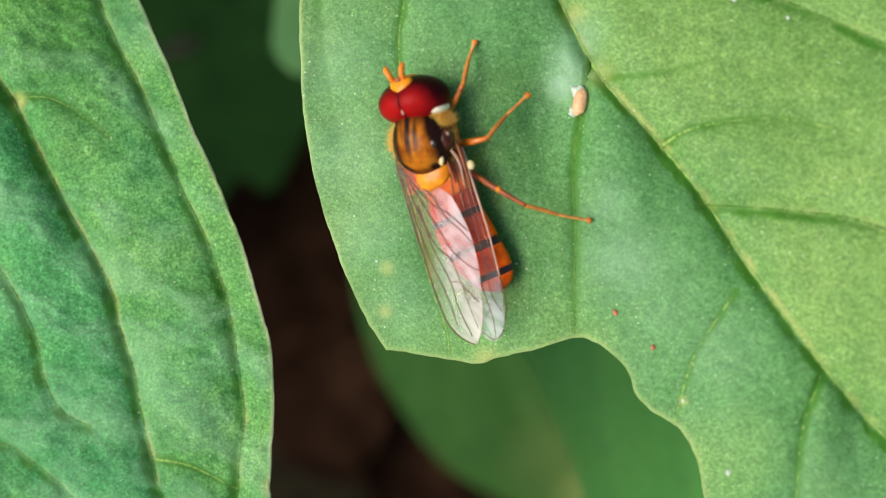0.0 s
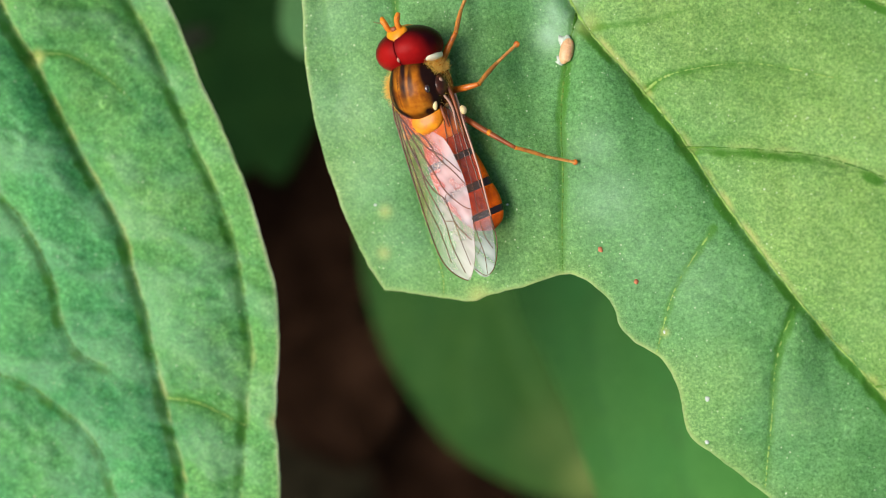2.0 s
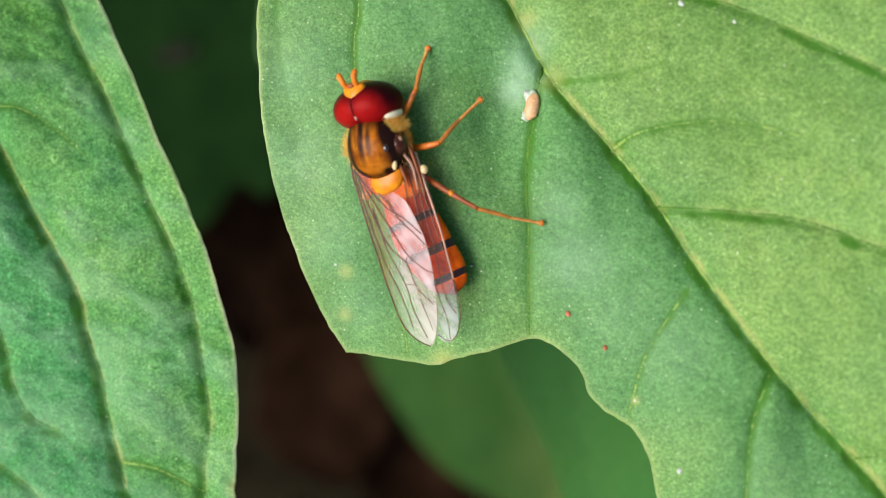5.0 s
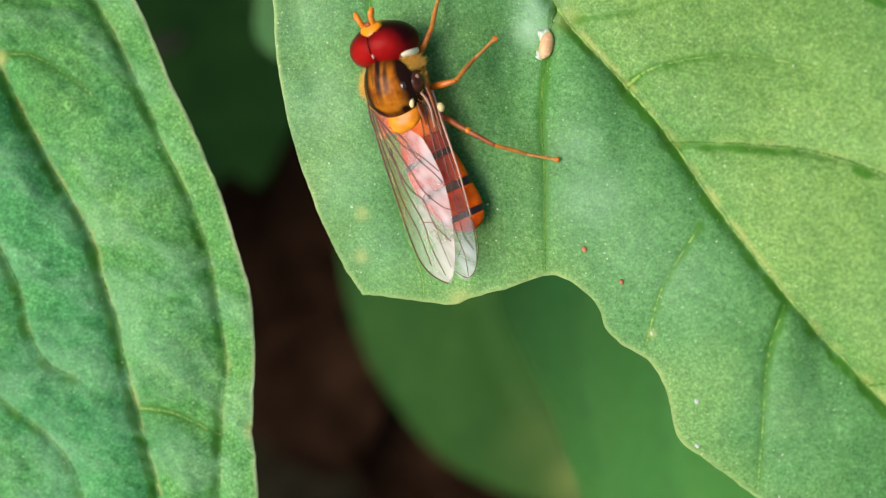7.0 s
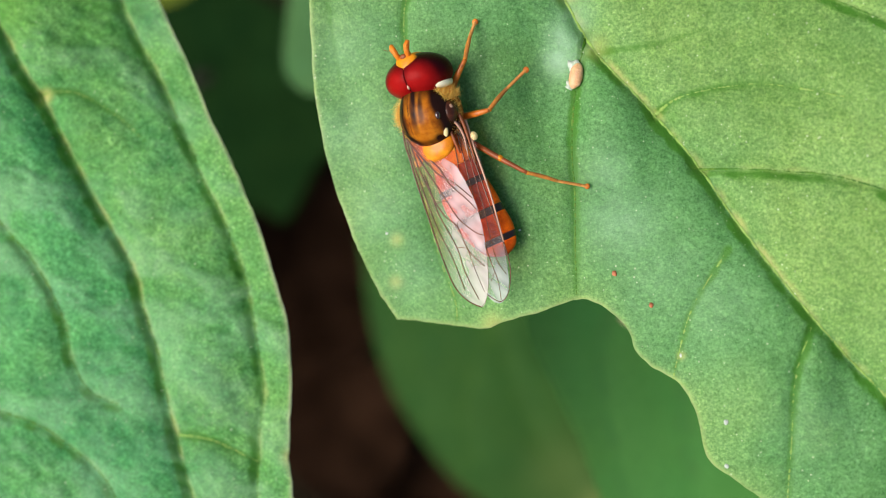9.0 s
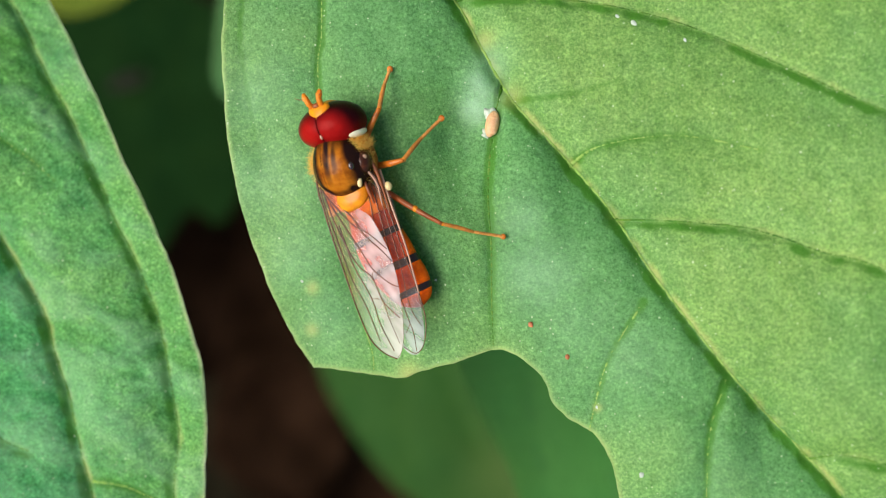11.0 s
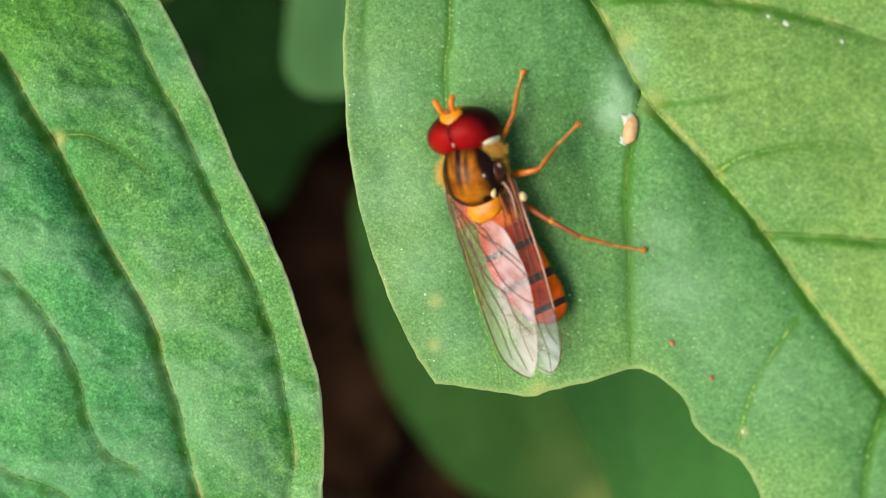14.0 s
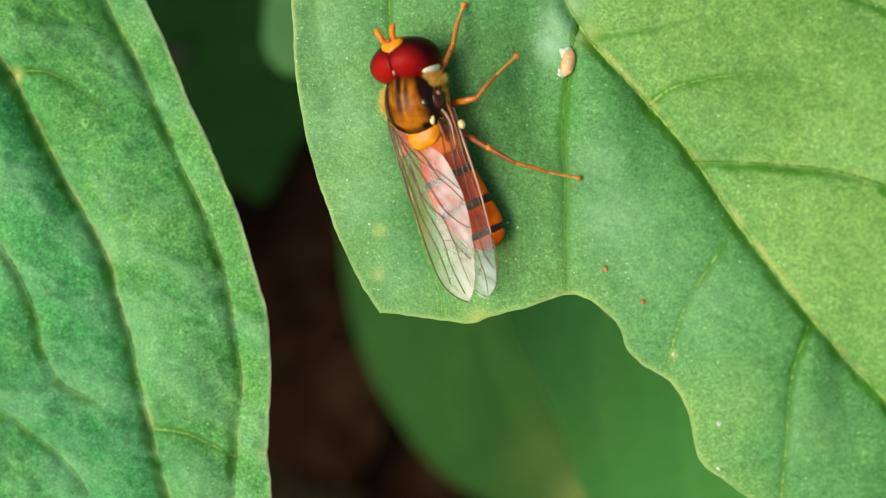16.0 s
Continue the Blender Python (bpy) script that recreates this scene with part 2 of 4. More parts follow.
def eye_material():
    m, n, l, p = mat("eye_facets")
    co = n.new("ShaderNodeTexCoord")
    # dark eye edge is shade painted into the red
    at = n.new("ShaderNodeAttribute")
    at.attribute_name = "rim"
    g = tex(n, l, "ShaderNodeTexNoise", 1400, co, 4)
    r = ramp(n, [(0.3, (0.27, 0.005, 0.005)), (0.7, (0.37, 0.009, 0.008))])
    l.new(g.outputs[0], r.inputs[0])
    l.new(mix(n, l, at.outputs["Fac"], r.outputs[0], (0.020, 0.002, 0.003)), p.inputs["Base Color"])
    p.inputs["Roughness"].default_value = 0.30
    p.inputs["Specular IOR Level"].default_value = 0.05
    b = n.new("ShaderNodeBump")
    b.inputs["Strength"].default_value = 0.25
    b.inputs["Distance"].default_value = 0.00002
    l.new(tex(n, l, "ShaderNodeTexVoronoi", 22000, co).outputs["Distance"], b.inputs["Height"])
    l.new(b.outputs[0], p.inputs["Normal"])
    return m


def scutum_material():
    m, n, l, p = mat("striped_scutum")
    co = n.new("ShaderNodeTexCoord")
    at = n.new("ShaderNodeAttribute")
    at.attribute_name = "stripe"
    g = tex(n, l, "ShaderNodeTexNoise", 1500, co, 4)
    r = ramp(n, [(0.34, (0.20, 0.045, 0.004)), (0.52, (0.44, 0.135, 0.008)), (0.72, (0.64, 0.25, 0.018))])
    l.new(g.outputs[0], r.inputs[0])
    f = maths(n, l, "ADD", at.outputs["Fac"], maths(n, l, "MULTIPLY", maths(n, l, "SUBTRACT", g.outputs[0], 0.5), 0.5))
    l.new(mix(n, l, f, r.outputs[0], (0.016, 0.006, 0.004)), p.inputs["Base Color"])
    p.inputs["Roughness"].default_value = 0.24
    p.inputs["Specular IOR Level"].default_value = 0.10
    b = n.new("ShaderNodeBump")
    b.inputs["Strength"].default_value = 0.25
    b.inputs["Distance"].default_value = 0.00004
    l.new(tex(n, l, "ShaderNodeTexNoise", 6000, co, 2).outputs[0], b.inputs["Height"])
    l.new(b.outputs[0], p.inputs["Normal"])
    return m


def wing_material(name, sheen, veil, sheen_color=(0.78, 0.78, 0.80), tint=(0.84, 0.50, 0.16)):
    """Clear membrane: see-through, with an iridescent sheen and a pale veil painted in for reflected sky."""
    m, n, l, p = mat(name)
    co = n.new("ShaderNodeTexCoord")
    g = tex(n, l, "ShaderNodeTexNoise", 420, co, 2)
    tr = n.new("ShaderNodeBsdfTransparent")
    gl = n.new("ShaderNodeBsdfGlossy")
    gl.inputs["Roughness"].default_value = 0.13
    r = ramp(n, [(0.35, (1.0, 0.78, 0.80)), (0.52, (0.95, 0.93, 1.0)), (0.68, (0.86, 1.0, 0.92))])
    l.new(g.outputs[0], r.inputs[0])
    l.new(r.outputs[0], gl.inputs[0])
    # diffuse layer stands in for sky reflected off the wing
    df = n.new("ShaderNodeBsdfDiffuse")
    df.inputs[0].default_value = (*sheen_color, 1)
    am = n.new("ShaderNodeAttribute")
    am.attribute_name = "amber"
    l.new(mix(n, l, am.outputs["Fac"], (0.95, 0.91, 0.86), tint), tr.inputs[0])
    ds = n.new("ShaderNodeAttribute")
    ds.attribute_name = "painted_sheen"
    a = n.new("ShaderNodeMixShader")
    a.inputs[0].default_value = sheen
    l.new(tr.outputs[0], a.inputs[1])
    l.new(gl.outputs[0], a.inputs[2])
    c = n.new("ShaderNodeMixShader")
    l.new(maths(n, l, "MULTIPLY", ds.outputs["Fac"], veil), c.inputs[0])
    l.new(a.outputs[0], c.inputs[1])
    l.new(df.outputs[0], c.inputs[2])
    b = n.new("ShaderNodeBump")
    b.inputs["Strength"].default_value = 0.8
    b.inputs["Distance"].default_value = 0.0001
    l.new(tex(n, l, "ShaderNodeTexNoise", 1400, co, 3).outputs[0], b.inputs["Height"])
    l.new(b.outputs[0], gl.inputs["Normal"])
    l.new(c.outputs[0], n["Material Output"].inputs[0])
    n.remove(p)
    return m


M_EYE = eye_material()
M_SCUTUM = scutum_material()
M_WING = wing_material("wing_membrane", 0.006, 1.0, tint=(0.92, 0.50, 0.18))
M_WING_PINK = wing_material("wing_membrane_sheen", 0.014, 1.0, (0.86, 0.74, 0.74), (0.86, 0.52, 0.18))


# ---------------------------------------------------------------- mesh helpers
def link_mesh(name, me, material, parent=None, label=""):
    ob = new(name, me)
    me.materials.append(material)
    if parent:
        ob.parent = parent
    if label:
        ob["label"] = label
    return ob


def part(name, bm, material, parent=None, label="", smooth=True):
    me = bpy.data.meshes.new(name)
    for f in bm.faces:
        f.smooth = smooth
    bm.to_mesh(me)
    bm.free()
    return link_mesh(name, me, material, parent, label)


def spline(points, per=8, closed=False):
    """Catmull-Rom through control points of any dimension."""
    p = np.array(points, float)
    n = len(p)
    out = []
    for i in range(n if closed else n - 1):
        if closed:
            a, b, c, d = p[(i - 1) % n], p[i], p[(i + 1) % n], p[(i + 2) % n]
        else:
            a, b, c, d = p[max(i - 1, 0)], p[i], p[i + 1], p[min(i + 2, n - 1)]
        for t in np.arange(per) / per:
            out.append(0.5 * (2 * b + (c - a) * t + (2 * a - 5 * b + 4 * c - d) * t * t + (3 * b - a - 3 * c + d) * t**3))
    if not closed:
        out.append(p[-1])
    return np.array(out)


def tube(bm, path, radii, sides=8):
    """A tapered, closed tube along a path (metres)."""
    path = [Vector(q) for q in path]
    rings, side = [], None
    for i, q in enumerate(path):
        d = (path[min(i + 1, len(path) - 1)] - path[max(i - 1, 0)]).normalized()
        if side is None:
            side = d.orthogonal().normalized()
        side = (side - d * side.dot(d)).normalized()
        up = d.cross(side)
        r = float(radii[i])
        rings.append([bm.verts.new(q + r * (math.cos(a) * side + math.sin(a) * up)) for a in (k * 2 * math.pi / sides for k in range(sides))])
    for a, b in zip(rings, rings[1:]):
        for k in range(sides):
            bm.faces.new((a[k], a[(k + 1) % sides], b[(k + 1) % sides], b[k]))
    bm.faces.new(rings[0][::-1])
    bm.faces.new(rings[-1])
    return bm


def ball(bm, centre, radii, turn=(0, 0, 0), u=28, v=18):
    """An ellipsoid; centre and radii in millimetres."""
    m = pose(*(c * MM for c in centre), *turn) @ Matrix.Diagonal((*(r * MM for r in radii), 1))
    return bmesh.ops.create_uvsphere(bm, u_segments=u, v_segments=v, radius=1, matrix=m)["verts"]


def dist_to(pts, line):
    """Distance of 2D points to a polyline, and how far along it the nearest place lies."""
    best, along = np.full(len(pts), 1e9), np.zeros(len(pts))
    for i, (a, b) in enumerate(zip(line[:-1], line[1:])):
        d = b - a
        t = np.clip(((pts - a) @ d) / (d @ d + 1e-12), 0, 1)
        r = np.hypot(*(pts - a - t[:, None] * d).T)
        m = r < best
        best[m], along[m] = r[m], ((i + t) / (len(line) - 1))[m]
    return best, along


def inside(pts, poly):
    x, y = pts.T
    odd = np.zeros(len(pts), bool)
    for (x0, y0), (x1, y1) in zip(poly, np.roll(poly, -1, 0)):
        if y0 != y1:
            odd ^= ((y0 > y) != (y1 > y)) & (x < (x1 - x0) * (y - y0) / (y1 - y0) + x0)
    return odd


def soft_noise(pts, scale, seed):
    return np.array([noise.noise((x / scale + seed, y / scale - seed, seed * 0.37)) for x, y in pts])


def leaf_blade(name, outline, veins, height, dense, step, coarse, material, spots=(), pucker=0.25, thick=0.20, fray=0.07, panel=1.5, blooms_and_sheen=(), hue=0.0, dents=(), wrinkle=0.0, crease=0.0, fold_sheen=0.0, crisp=False, guide=0, lush=()):
    """A leaf blade with real grooves along its veins. outline: closed control points; veins: (points, width, depth); all in millimetres."""
    from mathutils.geometry import delaunay_2d_cdt
    rim = spline(outline, 14, True)
    length = np.r_[0, np.cumsum(np.hypot(*np.diff(rim, axis=0).T))]
    away = np.roll(rim, -1, 0) - np.roll(rim, 1, 0)
    away = np.stack([away[:, 1], -away[:, 0]], 1) / (np.hypot(*away.T)[:, None] + 1e-9)
    crinkle = np.array([noise.noise((s * 0.9, 3.1, 0)) + 0.5 * noise.noise((s * 2.7, 8.2, 0)) for s in length])
    rim = rim + away * (fray * crinkle)[:, None]
    lo, hi = rim.min(0), rim.max(0)

    def grid(x0, x1, y0, y1, s):
        gx, gy = np.meshgrid(np.arange(x0, x1, s), np.arange(y0, y1, s))
        gx = gx + (np.arange(gx.shape[0]) % 2)[:, None] * s / 2
        return np.stack([gx.ravel(), gy.ravel()], 1)

    x0, x1, y0, y1 = dense
    rough = grid(lo[0], hi[0], lo[1], hi[1], coarse)
    rough = rough[~((rough[:, 0] > x0 - coarse / 2) & (rough[:, 0] < x1 + coarse / 2) & (rough[:, 1] > y0 - coarse / 2) & (rough[:, 1] < y1 + coarse / 2))]
    pts = np.r_[grid(x0, x1, y0, y1, step), rough] if step else rough
    pts = pts[inside(pts, rim)]
    gap, _ = dist_to(pts, np.r_[rim, rim[:1]])
    pts = pts[gap > (step or coarse) * 0.6]
    allp = np.r_[rim, pts]
    n = len(rim)
    vs, _, fs, *_ = delaunay_2d_cdt([Vector(q) for q in allp], [(i, (i + 1) % n) for i in range(n)], [], 1, 1e-6)
    xy = np.array([tuple(v) for v in vs])
    faces = [tuple(f) for f in fs]
    # relief
    z = height(xy[:, 0], xy[:, 1])
    sink, vein_and_shade, lit_lip = np.ones(len(xy)), np.zeros(len(xy)), np.zeros(len(xy))
    jag = (0.07 * soft_noise(xy, 0.42, 8.8) + 0.05 * soft_noise(xy, 0.2, 3.9)) if crease else 0.0
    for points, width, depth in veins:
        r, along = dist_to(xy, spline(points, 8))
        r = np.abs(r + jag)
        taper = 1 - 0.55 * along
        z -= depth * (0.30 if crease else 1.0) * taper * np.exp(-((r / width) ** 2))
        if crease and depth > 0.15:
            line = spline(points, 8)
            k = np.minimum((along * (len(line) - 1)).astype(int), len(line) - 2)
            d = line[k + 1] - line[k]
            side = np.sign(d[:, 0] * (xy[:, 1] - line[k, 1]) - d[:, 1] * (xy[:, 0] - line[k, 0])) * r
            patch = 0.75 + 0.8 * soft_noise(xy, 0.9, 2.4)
            # shade of the groove's dark wall, painted as a green band
            vein_and_shade = np.maximum(vein_and_shade, np.exp(-(((side + 0.22) / 0.26) ** 2)) * patch * min(1.0, depth * 4))
            # light on the opposite wall, painted as a pale lip
            lit_lip = np.maximum(lit_lip, np.exp(-(((side - 0.07) / 0.10) ** 2)) * (0.30 + 0.9 * soft_noise(xy, 0.8, 1.4)) * min(1.0, (depth - 0.12) * 6))
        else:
            vein_and_shade = np.maximum(vein_and_shade, np.exp(-((r / (width * (0.85 if depth > 0.25 else 1.0))) ** 2)) * min(1.0, 0.50 + depth * 3) * taper)
        z -= crease * depth * taper * np.exp(-np.sqrt(r * r + 0.0012) / 0.48)
        sink = np.minimum(sink, 1 - min(1.0, depth * 3.2) * np.exp(-np.sqrt(r * r + 0.02) / panel) * (1 - 0.4 * along))
    if wrinkle:
        u, v = xy @ (0.95, -0.31), xy @ (0.31, 0.95)
        bent = v + 0.9 * soft_noise(xy, 4.0, 7.7)
        folds = np.array([noise.noise((a / 4.6, b / 1.5, 3.3)) + 0.55 * noise.noise((a / 1.3, b / 0.55, 6.3)) + 0.30 * noise.noise((a / 0.7, b / 0.30, 9.3)) for a, b in zip(u, bent)]) * (1 + soft_noise(xy, 6.0, 2.2))
        z += wrinkle * folds
    for cx, cy, rx, ry, deep in dents:
        z -= deep * np.exp(-(((xy[:, 0] - cx) / rx) ** 2) - ((xy[:, 1] - cy) / ry) ** 2)
    edge, _ = dist_to(xy, np.r_[rim, rim[:1]])
    puff = pucker * (sink - 0.85)
    z += puff * (1 + 0.5 * soft_noise(xy, 3.2, 4.7)) + pucker * 0.16 * soft_noise(xy, 1.6, 1.3) + pucker * 0.07 * soft_noise(xy, 0.6, 2.9)
    # the painted lit lip shares one layer with the yellowed spots
    chl_and_lip = np.clip(lit_lip, 0, 0.6)
    for sx, sy, sr, amount in spots:
        chl_and_lip = np.maximum(chl_and_lip, amount * np.exp(-((np.hypot(xy[:, 0] - sx, xy[:, 1] - sy) / sr) ** 2)))
    line = spline(veins[guide][0], 8)
    gap, along = dist_to(xy, line)
    k = np.minimum((along * (len(line) - 1)).astype(int), len(line) - 2)
    d = line[k + 1] - line[k]
    side = np.sign(d[:, 0] * (xy[:, 1] - line[k, 1]) - d[:, 1] * (xy[:, 0] - line[k, 0]))
    # cooler, darker tint painted on the guide vein's shaded side, random variation added
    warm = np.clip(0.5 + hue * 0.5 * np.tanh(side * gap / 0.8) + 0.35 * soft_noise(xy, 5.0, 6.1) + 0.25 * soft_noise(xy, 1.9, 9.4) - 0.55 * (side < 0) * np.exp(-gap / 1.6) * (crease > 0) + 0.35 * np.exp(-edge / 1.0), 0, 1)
    bloom_and_sheen = np.zeros(len(xy))
    for sx, sy, sr, amount in blooms_and_sheen:
        bloom_and_sheen = np.maximum(bloom_and_sheen, amount * np.exp(-((np.hypot(xy[:, 0] - sx, xy[:, 1] - sy) / sr) ** 2)))
    # sky gloss on the folds, painted pale
    if fold_sheen:
        bloom_and_sheen = np.maximum(bloom_and_sheen, fold_sheen * np.clip(0.25 + 1.5 * folds + 0.5 * soft_noise(xy, 2.3, 5.5), 0, 1))
    deep_green = np.zeros(len(xy))
    for sx, sy, sr, amount in lush:
        deep_green = np.maximum(deep_green, amount * np.exp(-((np.hypot(xy[:, 0] - sx, xy[:, 1] - sy) / sr) ** 2)) * np.clip(1 + 0.8 * soft_noise(xy, 2.0, 7.2), 0, 1.2))
    deep_green = np.clip(deep_green, 0, 1)
    bloom_and_sheen = bloom_and_sheen * (1 - deep_green)
    margin = np.exp(-((edge / 0.12) ** 2)) * np.clip(0.75 + 0.9 * soft_noise(xy, 2.6, 5.1), 0.15, 1)
    top = np.c_[xy, z]
    under = np.c_[xy, z - thick * (0.35 + 0.65 * np.clip(edge / 0.5, 0, 1))]
    m = len(top)
    count = {}
    for f in faces:
        for a, b in zip(f, f[1:] + f[:1]):
            count[(a, b)] = True
    rimfaces = [(a, a + m, b + m, b) for a, b in count if (b, a) not in count]
    me = bpy.data.meshes.new(name)
    me.from_pydata((np.r_[top, under] * MM).tolist(), [], faces + [tuple(i + m for i in f[::-1]) for f in faces] + rimfaces)
    for key, val in (("vein", vein_and_shade), ("margin", margin), ("chlorosis_and_lit_lip", chl_and_lip), ("bloom_and_sheen", bloom_and_sheen), ("warm", warm), ("lush", deep_green)):
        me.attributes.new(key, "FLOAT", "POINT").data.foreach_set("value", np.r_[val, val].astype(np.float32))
    me.polygons.foreach_set("use_smooth", np.ones(len(me.polygons), bool))
    if crisp:
        cut = {frozenset((a + k, b + k)) for a, b in count if (b, a) not in count for k in (0, m)}
        me.attributes.new("sharp_edge", "BOOLEAN", "EDGE").data.foreach_set("value", [frozenset(e.vertices) in cut for e in me.edges])
    me.update()
    return me


def leaf_thing(name, label, outline, veins, height, dense, step, coarse, material, vein_material, petiole=None, spots=(), group="", **more):
    """A leaf: blade, each vein as a tapered cord in its groove, and a stalk."""
    root = tagged(new(name), label, "leaf", group)
    blade = link_mesh("blade", leaf_blade("blade", outline, veins, height, dense, step, coarse, material, spots, **more), material, root)
    skin = np.empty(len(blade.data.vertices) * 3)
    blade.data.vertices.foreach_get("co", skin)
    skin = skin.reshape(-1, 3)[: len(skin) // 6] / MM
    for k, (points, width, depth) in enumerate(veins):
        if depth < 0.06:
            continue
        line = spline(points, 26)
        z = np.array([skin[np.argsort((skin[:, 0] - a) ** 2 + (skin[:, 1] - b) ** 2)[:3], 2].mean() for a, b in line])
        s = np.linspace(0, 1, len(line))
        bead = np.array([noise.noise((a * 4, b * 4, k)) + 0.8 * noise.noise((a * 9, b * 9, k + 3)) for a, b in line])
        r = np.maximum(0.04, width * 0.42 * (1 - 0.6 * s)) * (1 + 0.55 * bead)
        z = z - (0.80 if k == 0 else 0.9 if depth > 0.12 else 0.97) * r
        part("midrib" if k == 0 else "vein", tube(bmesh.new(), np.c_[line, z] * MM, r * MM, 7), M_VEIN_PALE if vein_material is M_VEIN and (k == 0 or depth < 0.15) else vein_material, root, "yellow-green midrib" if k == 0 else "")
    if petiole is not None:
        path = spline(petiole, 8)
        part("petiole", tube(bmesh.new(), path * MM, np.linspace(0.9, 1.3, len(path)) * MM, 10), M_STEM, root, "green leaf stalk")
    return root


def bowl(c, span=22.0):
    """A gently curved sheet: plane plus saturating quadratic."""
    def f(x, y):
        u, v = span * np.tanh(np.asarray(x) / span), span * np.tanh(np.asarray(y) / span)
        return c[0] + c[1] * x + c[2] * y + c[3] * u * u + c[4] * u * v + c[5] * v * v
    return f


# ---------------------------------------------------------------- ground and stem
bm = bmesh.new()
rad, seg = [0, 0.05, 0.1, 0.16, 0.25, 0.5, 1.5, 6, 30, 200], 48
rings = [[bm.verts.new((0, 0, -0.2))]]
for r in rad[1:]:
    rings.append([bm.verts.new((r * math.cos(a), r * math.sin(a), -0.2 + (0.006 * noise.noise((r * 31 * math.cos(a), r * 31 * math.sin(a), 2)) if r < 2 else 0)))
                  for a in np.arange(seg) * 2 * math.pi / seg])
for k in range(seg):
    bm.faces.new((rings[0][0], rings[1][k], rings[1][(k + 1) % seg]))
for a, b in zip(rings[1:], rings[2:]):
    for k in range(seg):
        bm.faces.new((a[k], b[k], b[(k + 1) % seg], a[(k + 1) % seg]))
tagged(part("ground", bm, M_SOIL), "dark soil with deep shade put into its colour", "soil", kind="structure")

# ---------------------------------------------------------------- the leaf with the fly
main_h = bowl((1.2996, 0.32605, 0.18777, -0.00495, -0.01622, -0.00652))
MAIN_EDGE = [(-4.5, 24), (-6.4, 19), (-7.2, 14.6), (-7.6, 11), (-7.6, 8.5), (-7.5, 6.3), (-7.0, 3.4), (-6.2, 0.7), (-5.1, -1.9), (-4.1, -3.55), (-3.6, -3.72),
             (-1.1, -4.0), (0.2, -4.1), (0.9, -3.8), (2.4, -3.4), (4.0, -2.83), (4.9, -3.0), (5.6, -3.5), (6.2, -4.2), (6.45, -5.0),
             (7.1, -5.6), (8.2, -6.4), (8.8, -7.3), (9.1, -8.6), (9.5, -9.7), (10.5, -10.4), (12.5, -11.9), (16, -15), (21, -18), (26, -23), (36, -31),
             (39, -22), (40, -10), (37, 4), (31, 15), (22, 23), (10, 27), (1, 26)]
MAIN_VEINS = [
    ([(-3.2, 26), (-0.8, 19), (0.9, 14.6), (2.6, 12.1), (4.5, 8.7), (5.5, 7.2), (7.38, 5.05), (9.08, 2.9), (10.82, 0.12), (13.75, -3.85), (17.15, -7.65), (22.2, -13.9), (28, -21), (35, -30)], 0.26, 0.30),
    ([(2.6, 12.2), (5.3, 12.2), (8.6, 11.7), (11.8, 10.8), (15.7, 8.9), (19.9, 6.7), (28, 3), (36, 0)], 0.17, 0.18),
    ([(8.9, 2.7), (11.9, 2.5), (14.7, 2.1), (17.1, 1.2), (19.7, 0.3), (27, -4), (36, -12)], 0.17, 0.18),
    ([(7.3, 4.9), (8.2, 5.6), (10.2, 6.0), (12.1, 6.0), (15, 5.3)], 0.26, 0.07),
]
MAIN_VEINS += [
    ([(5.0, 7.8), (7.2, 7.9), (9.5, 8.5)], 0.22, 0.05),
    ([(16.6, -7.3), (19, -7.2), (26, -10), (36, -18)], 0.19, 0.16),
    ([(-0.8, 19), (6, 18.4), (13, 16.3), (17.3, 14.2), (20.1, 12.3), (29, 9)], 0.19, 0.16),
    ([(4.5, 8.6), (4.1, 6.3), (3.9, 3.9), (4.0, 1.6), (4.0, -0.7), (4.05, -2.7)], 0.26, 0.15),
]
MAIN_VEINS += [
    ([(-0.9, 19), (-2.5, 15.4), (-3.1, 13.3), (-3.2, 10.9), (-3.4, 9.2), (-3.1, 5), (-2.2, 0), (-1.3, -2.7), (-1.2, -3.8)], 0.24, 0.11),
    ([(13.4, -4.0), (12.7, -6.3), (12.6, -9.0), (12.5, -11.6)], 0.24, 0.10),
    ([(10.2, -0.8), (8.8, -3.1), (8.2, -5.2), (8.0, -6.2)], 0.22, 0.06),
    ([(-5.4, 19), (-6.6, 12.7), (-6.8, 10.6), (-6.4, 7.4), (-5.9, 5.1)], 0.18, 0.05),
]
